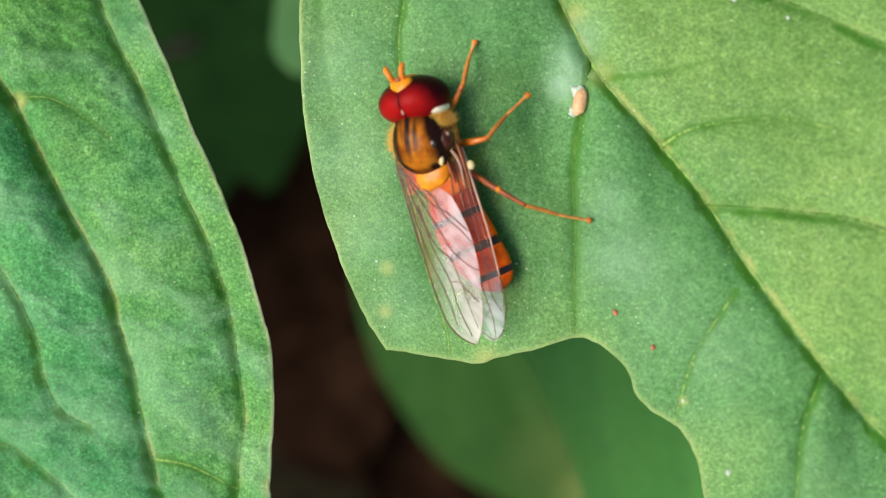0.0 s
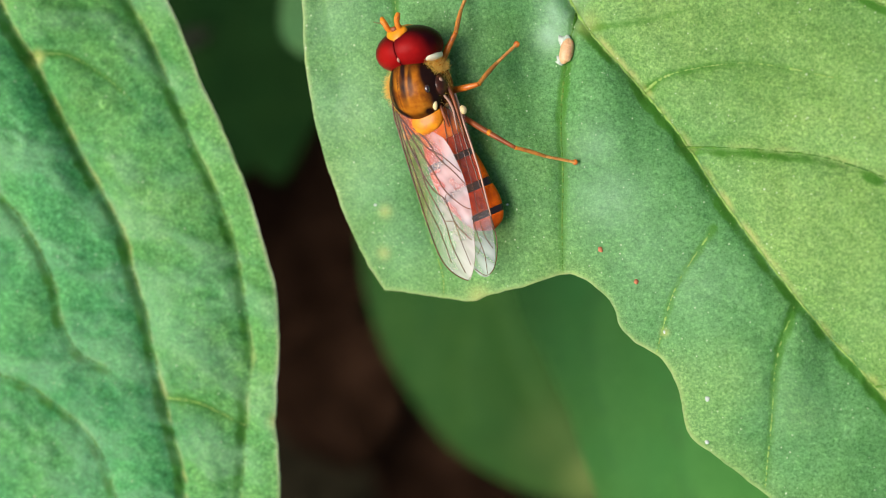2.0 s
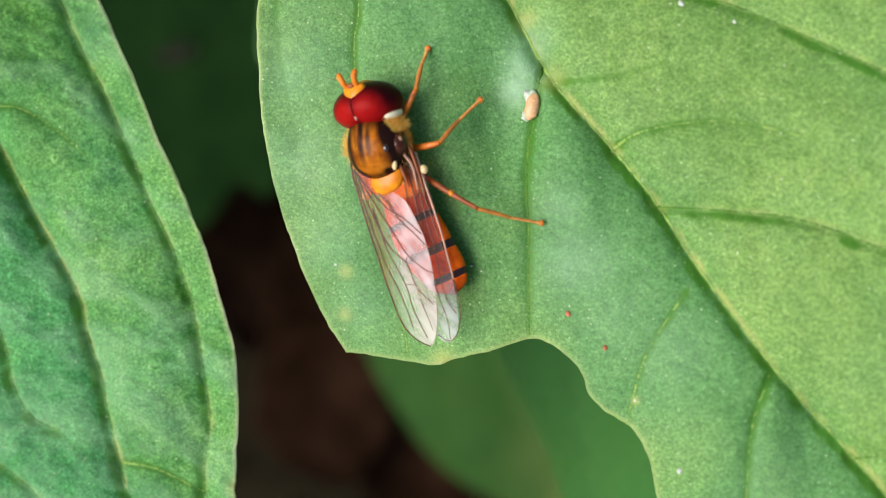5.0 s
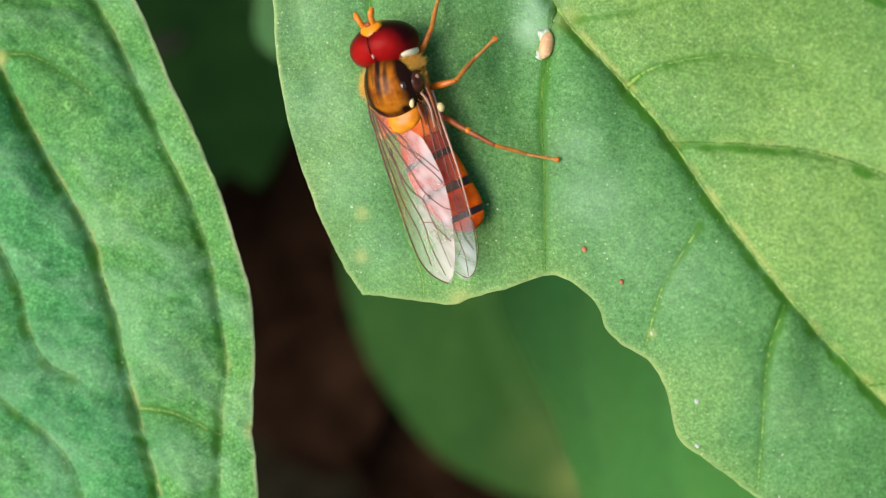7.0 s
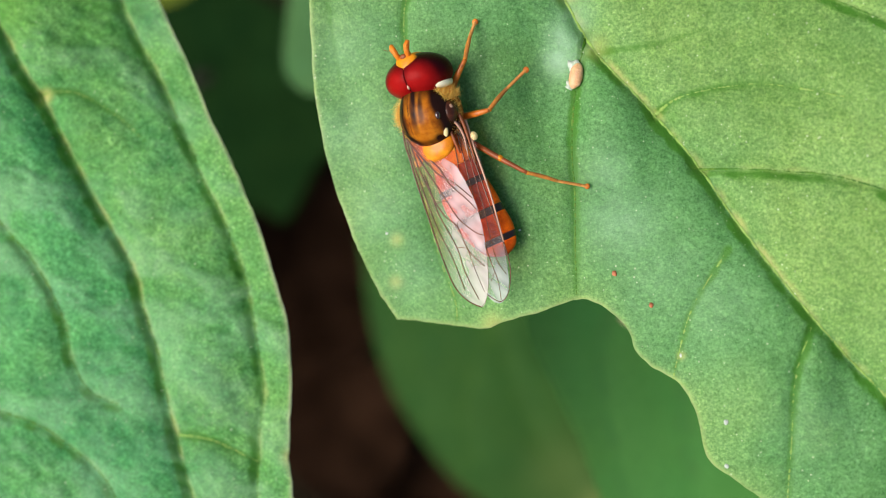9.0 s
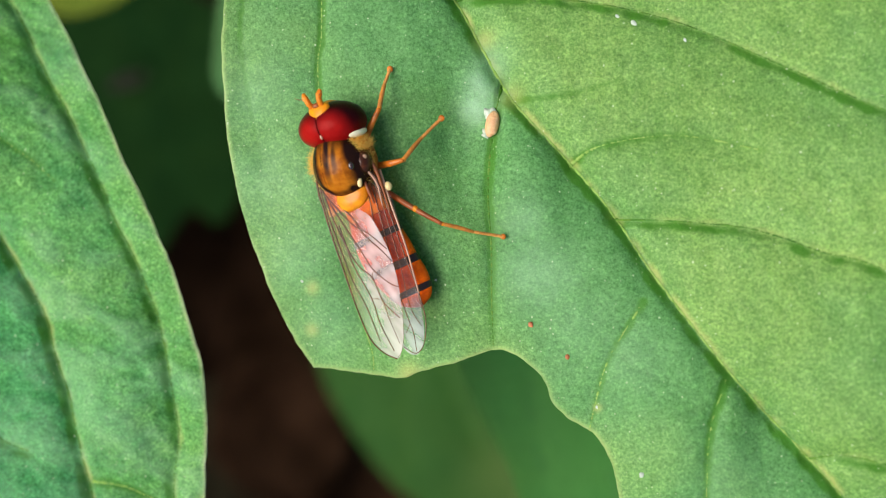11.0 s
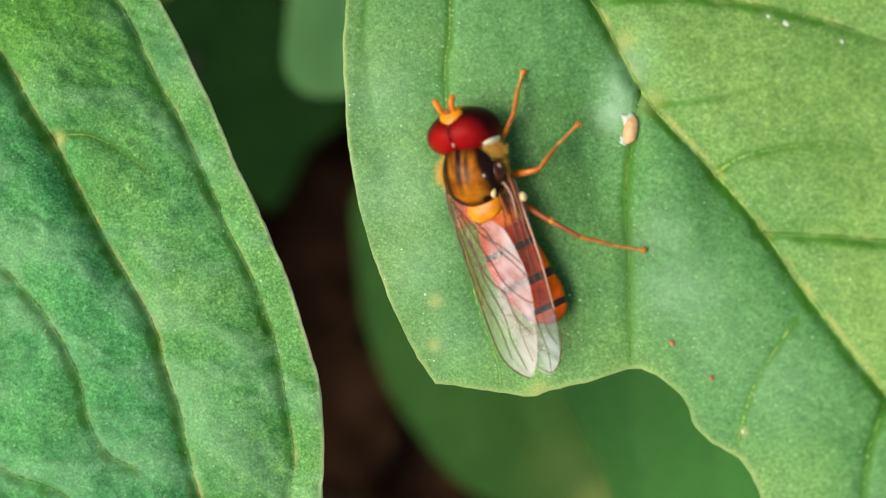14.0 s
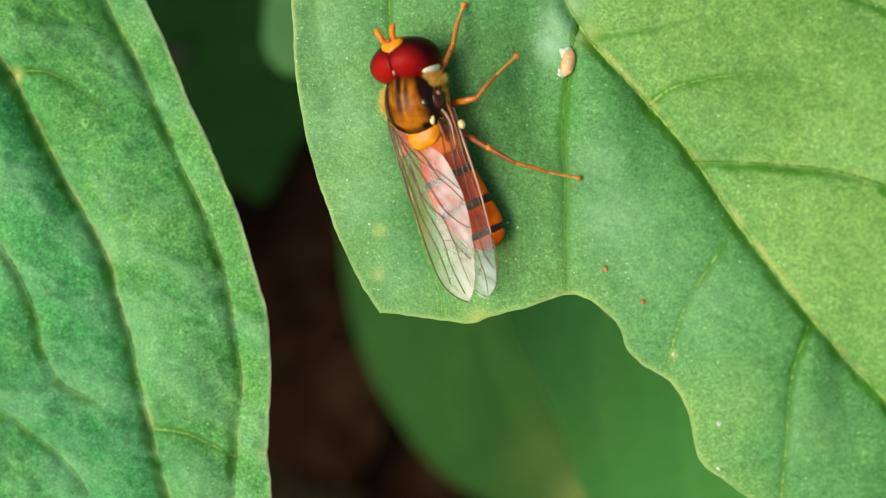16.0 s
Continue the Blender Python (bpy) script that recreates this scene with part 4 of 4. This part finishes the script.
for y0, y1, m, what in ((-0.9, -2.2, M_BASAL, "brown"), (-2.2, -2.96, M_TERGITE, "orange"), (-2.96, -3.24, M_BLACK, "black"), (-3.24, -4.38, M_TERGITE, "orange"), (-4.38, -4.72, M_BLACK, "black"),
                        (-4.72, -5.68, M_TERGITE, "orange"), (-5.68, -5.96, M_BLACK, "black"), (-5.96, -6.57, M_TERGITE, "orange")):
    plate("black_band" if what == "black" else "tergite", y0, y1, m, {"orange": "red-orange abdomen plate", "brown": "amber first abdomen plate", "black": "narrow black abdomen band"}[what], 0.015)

# legs
def leg(points, label, r0=0.15, thigh_material=None):
    """Five joints: hip, knee, shin end, and two foot points."""
    hip, mid, knee, shin, toe = points
    thigh = limb("leg", [hip, mid, knee], [r0, r0 * 0.95, r0 * 0.62], thigh_material or M_LEG, fly, label)
    limb("knee", [knee, tuple(np.array(knee) * 0.93 + np.array(shin) * 0.07)], [r0 * 0.72, r0 * 0.6], M_YELLOW, thigh)
    limb("tibia", [knee, tuple((np.array(knee) + np.array(shin)) / 2 + (0.02, 0.02, 0.05)), shin], [r0 * 0.62, r0 * 0.70, r0 * 0.55], M_SHIN, thigh)
    a, b = np.array(shin), np.array(toe)
    for k in range(5):
        p, q = a + (b - a) * (k / 5), a + (b - a) * ((k + 0.93) / 5)
        limb("tarsal_joint", [tuple(p), tuple(q)], [r0 * 0.46, r0 * 0.56], M_TOE, thigh, sides=7)
    fly_ball("foot_pad", tuple(b), (r0 * 0.95, r0 * 0.95, r0 * 0.6), M_LEG, (0, 0, 0), thigh, "red-brown foot pad", u=12, v=8)
    for s in (1, -1):
        d = (b - a) / np.linalg.norm(b - a)
        side = np.array((-d[1], d[0], 0)) * s
        limb("claw", [tuple(b), tuple(b + d * 0.05 + side * 0.04), tuple(b + d * 0.08 + side * 0.04 + (0, 0, -0.04))], [r0 * 0.25, r0 * 0.2, r0 * 0.08], M_LEG_D, thigh, sides=5)
    return thigh


leg([(0.95, 0.75, 0.75), (1.7, 1.25, 1.15), (2.32, 1.72, 1.15), (2.78, 2.60, 0.50), (3.14, 3.14, -0.02)], "slender orange front leg")
leg([(1.0, -0.35, 0.75), (1.8, -0.55, 1.25), (2.40, -0.66, 1.30), (3.28, -0.10, 0.45), (4.26, 0.32, -0.15)], "slender orange middle leg")
leg([(0.95, -1.45, 0.85), (1.9, -2.60, 1.40), (2.80, -3.75, 1.45), (3.70, -4.60, 0.80), (4.62, -5.32, 0.12)], "long orange hind leg with a dark thigh", 0.132, M_LEG_D)
fly_ball("leg_joint", (2.02, -2.72, 1.44), (0.13, 0.15, 0.13), M_YELLOW, (0, 0, 0), None, "pale joint of the hind leg", u=14, v=10)
leg([(-0.95, 0.75, 0.75), (-1.05, 1.0, 0.70), (-1.15, 1.3, 0.62), (-1.1, 1.7, 0.34), (-1.0, 2.1, 0.12)], "slender orange front leg")
leg([(-1.0, -0.35, 0.75), (-1.15, -0.5, 0.85), (-1.3, -0.7, 0.85), (-1.25, -1.1, 0.45), (-1.2, -1.6, 0.12)], "slender orange middle leg")
leg([(-0.8, -1.45, 0.75), (-1.0, -2.1, 0.85), (-1.2, -2.7, 0.80), (-1.1, -3.4, 0.40), (-1.0, -4.1, 0.10)], "slender orange hind leg")

# wings
def wing(outline, height, veins, label, pale=None):
    rim = spline(outline, 10, True)
    bm = bmesh.new()
    lo, hi = rim.min(0), rim.max(0)
    from mathutils.geometry import delaunay_2d_cdt
    gx, gy = np.meshgrid(np.arange(lo[0], hi[0], 0.07), np.arange(lo[1], hi[1], 0.07))
    pts = np.stack([gx.ravel(), gy.ravel()], 1)
    pts = pts[inside(pts, rim)]
    gap, _ = dist_to(pts, np.r_[rim, rim[:1]])
    pts = pts[gap > 0.05]
    n = len(rim)
    vs, _, fs, *_ = delaunay_2d_cdt([Vector(q) for q in np.r_[rim, pts]], [(i, (i + 1) % n) for i in range(n)], [], 1, 1e-6)
    verts = []
    for v in vs:
        verts.append(bm.verts.new((v[0] * MM, v[1] * MM, (height(v[0], v[1]) + 0.035 * noise.noise((v[0] * 1.4, v[1] * 0.9, 5))) * MM)))
    for f in fs:
        bm.faces.new([verts[i] for i in f])
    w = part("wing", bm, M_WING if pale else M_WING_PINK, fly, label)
    co = np.array([tuple(v.co) for v in w.data.vertices]) / MM
    smooth = lambda q: 1 / (1 + np.exp(-q))
    # amber towards the root; reflected sky painted white towards the tip and on the folded inner field
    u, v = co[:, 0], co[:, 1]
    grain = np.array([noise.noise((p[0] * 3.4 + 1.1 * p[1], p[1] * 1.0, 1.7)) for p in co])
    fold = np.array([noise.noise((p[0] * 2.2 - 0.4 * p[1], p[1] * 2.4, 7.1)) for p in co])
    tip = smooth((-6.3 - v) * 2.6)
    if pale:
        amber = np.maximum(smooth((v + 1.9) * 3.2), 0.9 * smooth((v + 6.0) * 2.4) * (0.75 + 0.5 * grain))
        painted_sheen = 0.01 + 0.05 * np.clip(fold, 0, 1) + tip * (0.32 + 0.25 * grain)
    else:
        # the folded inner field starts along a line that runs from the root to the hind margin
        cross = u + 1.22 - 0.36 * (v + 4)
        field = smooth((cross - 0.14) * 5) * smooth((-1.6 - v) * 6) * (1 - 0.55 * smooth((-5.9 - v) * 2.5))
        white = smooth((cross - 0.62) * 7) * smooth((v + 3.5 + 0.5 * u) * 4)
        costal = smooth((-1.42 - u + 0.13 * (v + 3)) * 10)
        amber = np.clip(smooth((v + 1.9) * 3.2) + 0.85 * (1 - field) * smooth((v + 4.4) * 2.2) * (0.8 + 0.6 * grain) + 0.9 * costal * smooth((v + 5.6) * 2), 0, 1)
        painted_sheen = 0.01 + 0.03 * np.clip(fold + 0.3, 0, 1)
        painted_sheen = np.maximum(painted_sheen, field * (0.36 + 0.26 * grain + 0.18 * fold))
        painted_sheen = np.maximum(painted_sheen, white * field * (0.74 + 0.28 * grain))
        painted_sheen = np.maximum(painted_sheen, tip * (0.32 + 0.20 * smooth((u + 1.05 - 0.10 * (v + 7)) * 5) + 0.22 * grain) * (1 - 0.5 * costal))
    painted_sheen = np.clip(painted_sheen, 0.03, 0.92)
    for key, val in (("amber", amber), ("painted_sheen", painted_sheen)):
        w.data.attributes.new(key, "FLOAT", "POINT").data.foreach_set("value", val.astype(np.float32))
    for k, (points, r) in enumerate(veins):
        line = spline(points, 6)
        z = [height(*q) + 0.035 * noise.noise((q[0] * 1.4, q[1] * 0.9, 5)) + 0.01 for q in line]
        # reflection along the right wing's leading edge is painted as a pale vein
        part("wing_vein", tube(bmesh.new(), np.c_[line, z] * MM, np.linspace(r * (0.75 if pale and k == 0 else 0.68), r * 0.40, len(line)) * MM, 6), pale if pale and k == 0 else M_WVEIN, w, "leading edge with a pale reflection painted in" if pale and k == 0 else "fine dark wing vein")
    return w


RIGHT_OUTLINE = [(1.0, -0.45), (1.34, -0.81), (1.36, -1.5), (1.26, -2.3), (0.94, -4.47), (0.66, -5.8), (0.40, -6.92), (0.12, -7.7), (-0.25, -8.2), (-0.66, -8.3), (-0.98, -7.8), (-1.15, -6.6), (-1.15, -5.0), (-0.85, -3.4), (-0.2, -1.8), (0.5, -0.9)]
RIGHT_VEINS = []
RIGHT_VEINS += [
    ([(1.34, -0.6), (1.30, -1.0), (1.20, -1.9), (1.10, -3.0), (0.96, -4.2), (0.66, -6.0)], 0.085),
    ([(0.66, -6.0), (0.46, -7.1), (-0.02, -8.0), (-0.54, -8.26), (-0.94, -7.8)], 0.04),
    ([(1.05, -0.5), (1.06, -1.2), (0.92, -3.0), (0.79, -4.3), (0.72, -5.4), (0.52, -6.6)], 0.055)]
RIGHT_VEINS += [
    ([(0.95, -0.8), (0.80, -2.4), (0.45, -4.6), (0.10, -6.4), (0.2, -7.3)], 0.035),
    ([(0.8, -1.0), (0.45, -3.0), (0.0, -5.2), (-0.18, -6.6), (-0.25, -7.4), (-0.48, -8.2)], 0.035),
    ([(0.5, -1.4), (0.0, -3.4), (-0.5, -5.6), (-0.8, -7.4)], 0.028)]
RIGHT_VEINS += [
    ([(-0.20, -7.0), (-0.55, -7.3)], 0.025)]
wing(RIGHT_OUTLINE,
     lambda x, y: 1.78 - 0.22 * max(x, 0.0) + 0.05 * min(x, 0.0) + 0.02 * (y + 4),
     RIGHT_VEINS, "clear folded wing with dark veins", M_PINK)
LEFT_OUTLINE = [(-0.95, 0.10), (-1.30, 0.15), (-1.48, -0.5), (-1.54, -1.05), (-1.65, -1.8), (-1.78, -2.75), (-1.88, -3.7), (-2.04, -5.23), (-2.12, -6.5), (-2.04, -7.2), (-1.78, -7.75), (-1.40, -8.16), (-1.02, -7.9), (-0.59, -7.22), (-0.13, -6.1), (0.22, -4.86), (0.36, -3.7), (0.26, -2.35), (-0.1, -1.75), (-0.5, -1.35)]
LEFT_WING_VEINS = []
LEFT_WING_VEINS += [
    ([(-1.30, 0.15), (-1.48, -0.5), (-1.54, -1.05), (-1.65, -1.8), (-1.78, -2.75), (-1.88, -3.7), (-2.04, -5.23), (-2.12, -6.5), (-2.04, -7.2), (-1.78, -7.75), (-1.40, -8.16)], 0.062),
    ([(-1.3, -0.2), (-1.42, -0.8), (-1.55, -2.0), (-1.68, -3.6), (-1.72, -4.4), (-1.66, -5.7), (-1.76, -7.2)], 0.048),
    ([(-1.25, -0.4), (-1.35, -1.6), (-1.36, -3.0), (-1.41, -3.9), (-1.29, -5.4), (-1.42, -6.5), (-1.36, -7.8)], 0.048),
    ([(-1.25, -2.0), (-1.34, -3.1), (-1.18, -4.0), (-0.88, -4.6), (-0.86, -5.7), (-0.47, -6.6)], 0.05),
    ([(-1.3, -0.3), (-1.17, -0.84), (-0.69, -2.19), (-0.17, -2.85), (0.30, -3.75)], 0.055)]
LEFT_WING_VEINS += [
    ([(-1.2, -1.0), (-1.0, -2.4), (-0.83, -3.4), (-0.67, -4.3), (-0.23, -5.1), (0.10, -5.4)], 0.05),
    ([(-0.9, -1.2), (-0.53, -2.0), (-0.41, -2.75), (0.01, -3.62), (0.26, -4.25)], 0.05),
    ([(-1.36, -3.3), (-0.95, -3.35), (-0.80, -3.5)], 0.034),
    ([(-0.88, -4.6), (-0.75, -4.4), (-0.62, -4.4)], 0.03),
    ([(-1.29, -5.4), (-1.05, -5.5), (-0.86, -5.6)], 0.03)]
LEFT_WING_VEINS += [
    ([(-0.86, -5.7), (-0.95, -6.6), (-0.98, -7.6)], 0.026),
    ([(-1.40, -8.16), (-1.02, -7.9), (-0.59, -7.22), (-0.13, -6.1), (0.22, -4.86), (0.36, -3.7), (0.26, -2.35)], 0.014)]
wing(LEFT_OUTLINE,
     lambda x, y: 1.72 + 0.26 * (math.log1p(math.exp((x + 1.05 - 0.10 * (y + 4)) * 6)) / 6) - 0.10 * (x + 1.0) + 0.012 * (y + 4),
     LEFT_WING_VEINS, "clear folded wing with a painted pinkish sheen")

# golden fuzz on flanks, face and rear of the thorax
me = bpy.data.meshes.new("fuzz")
rng = random.Random(5)
vv, ff = [], []
for k in range(3600):
    s = 1 if rng.random() < 0.6 else -1
    u, w = (rng.uniform(0.1, 0.8) if s > 0 and k % 3 else rng.uniform(-1.1, 1.1)), rng.uniform(-0.2, 0.75)
    reach = 1.50 if 0.1 < u < 0.8 else 1.34
    base = Vector((s * reach * math.cos(u) * math.cos(w), 0.3 + 1.32 * math.sin(u) * math.cos(w), 1.35 + 0.8 * math.sin(w)))
    out = Vector((base.x, base.y * 0.6, (base.z - 1.2))).normalized()
    tip = base + (out + Vector((rng.uniform(-0.5, 0.5), rng.uniform(-0.5, 0.5), rng.uniform(-0.2, 0.6)))) * rng.uniform(0.12, 0.30)
    side = out.cross(Vector((rng.uniform(-1, 1), rng.uniform(-1, 1), rng.uniform(-1, 1)))).normalized() * 0.010
    other = out.cross(side).normalized() * 0.010
    i = len(vv)
    vv += [tuple((base + side) * MM), tuple((base - side) * MM), tuple((base + other) * MM), tuple(tip * MM)]
    ff += [(i, i + 1, i + 3), (i + 1, i + 2, i + 3), (i + 2, i, i + 3)]
me.from_pydata(vv, [], ff)
fuzz = tagged(link_mesh("fuzz", me, M_HAIR, fly, "golden fuzz on the thorax sides"), kind="stuff")
fuzz.matrix_local = LEAN

# ---------------------------------------------------------------- small things on the leaves
SKIN = np.array([tuple(v.co) for v in main_leaf.children[0].data.vertices]) / MM
SKIN = SKIN[: len(SKIN) // 2]


def on_main(x, y, up=0.0):
    k = np.argmin((SKIN[:, 0] - x) ** 2 + (SKIN[:, 1] - y) ** 2)
    return (x, y, float(SKIN[k, 2]) + up)


bm = bmesh.new()
ball(bm, (0, 0, 0), (0.30, 0.58, 0.26))
for v in bm.verts:
    v.co *= 1 + 0.10 * noise.noise(v.co * 4000)
egg = part("egg_case", bm, M_EGG)
egg.matrix_world = Matrix.Translation([c * MM for c in on_main(4.10, 6.85, 0.26)]) @ pose(0, 0, 0, 0, -16, -12)
tagged(egg, "tiny tan oval egg case on the leaf", "egg case")
bm = bmesh.new()
ball(bm, (-0.20, 0.44, -0.02), (0.24, 0.26, 0.09))
ball(bm, (-0.26, -0.50, -0.06), (0.13, 0.16, 0.08))
for v in bm.verts:
    v.co += Vector((noise.noise(v.co * 5000), noise.noise(v.co * 5000 + Vector((7, 0, 0))), 0)) * 0.00020
part("white_crust", bm, M_CRUST, egg, "flaky white crust")


def fleck(name, x, y, r, material, label, category, stretch=1.0, turn=0.0, group=""):
    bm = bmesh.new()
    ball(bm, (0, 0, 0), (r, r * stretch, r * 0.5), u=16, v=10)
    for v in bm.verts:
        v.co *= 1 + 0.5 * noise.noise(v.co * 7000 + Vector((x, y, 0)))
    ob = part(name, bm, material)
    ob.matrix_world = Matrix.Translation([c * MM for c in on_main(x, y, r * 0.25)]) @ pose(0, 0, 0, 0, 0, turn)
    return tagged(ob, label, category, group)


fleck("red_mite", 5.6, -1.72, 0.11, M_MITE, "tiny rust-red speck on the leaf", "mite", 1.1, 20, "red specks")
fleck("red_mite", 7.08, -3.08, 0.11, M_MITE, "tiny rust-red speck on the leaf", "mite", 1.0, 0, "red specks")
for x, y, r, st, tu in ((10.0, -7.9, 0.10, 1.2, 30), (10.1, -9.8, 0.09, 1.0, 0), (9.6, 12.1, 0.07, 3.2, 5), (9.95, 10.8, 0.10, 1.3, 60), (9.3, 11.1, 0.06, 2.0, 40), (-4.35, 0.2, 0.07, 1, 0), (1.6, 0.2, 0.06, 1, 0), (12.0, 10.0, 0.06, 1.4, 20), (8.3, -5.2, 0.07, 1.2, 0)):
    fleck("white_fleck", x, y, r, M_WHITE, "small white fleck of dried residue on the leaf", "fleck", st, tu, "white flecks")
bm = bmesh.new()
ball(bm, (0, 0, 0), (0.7, 0.5, 0.4))
low_egg = part("egg_case", bm, M_PALE_EGG)
low_egg.matrix_world = pose(10.0 * MM, -4.5 * MM, -31.0 * MM, 0, 0, -20)
tagged(low_egg, "pale oval egg case on the lower leaf", "egg case")


def motions():
    # the neighbouring leaf trembles a little: seconds, millimetres
    sway = [
        (0, -0.041, 0.009),
        (0.5, 0.032, 0.068),
        (1, -0.032, 0.063),
        (1.5, 0.000, 0.009),
        (2, -0.021, -0.021),
        (2.5, -0.033, 0.024),
        (3, -0.107, -0.008),
        (3.5, -0.094, -0.082),
        (4, -0.023, -0.068),
        (4.2, 0.013, -0.064),
        (6.3, -0.001, -0.003),
        (6.5, -0.012, -0.013),
        (7, -0.023, 0.052),
        (7.5, -0.059, 0.051),
        (8, -0.066, -0.008),
        (8.2, -0.131, -0.153),
        (10.3, 0.157, -0.124),
        (10.5, 0.093, -0.064),
        (10.8, 0.036, -0.032),
        (11, -0.002, -0.011),
        (11.5, 0.099, 0.025),
        (11.8, 0.116, 0.033),
        (12, 0.127, 0.038),
        (12.5, -0.066, -0.050),
        (13, -0.232, -0.085),
        (13.5, 0.010, 0.020),
        (13.7, 0.028, 0.003),
        (14, 0.055, -0.022),
        (14.5, -0.047, 0.073),
        (15, 0.107, 0.030),
        (15.5, 0.037, 0.010),
        (16, 0.027, -0.098),
    ]
    walk(left_leaf, [(t, pose(x * MM, y * MM, 0)) for t, x, y in sway])


motions()
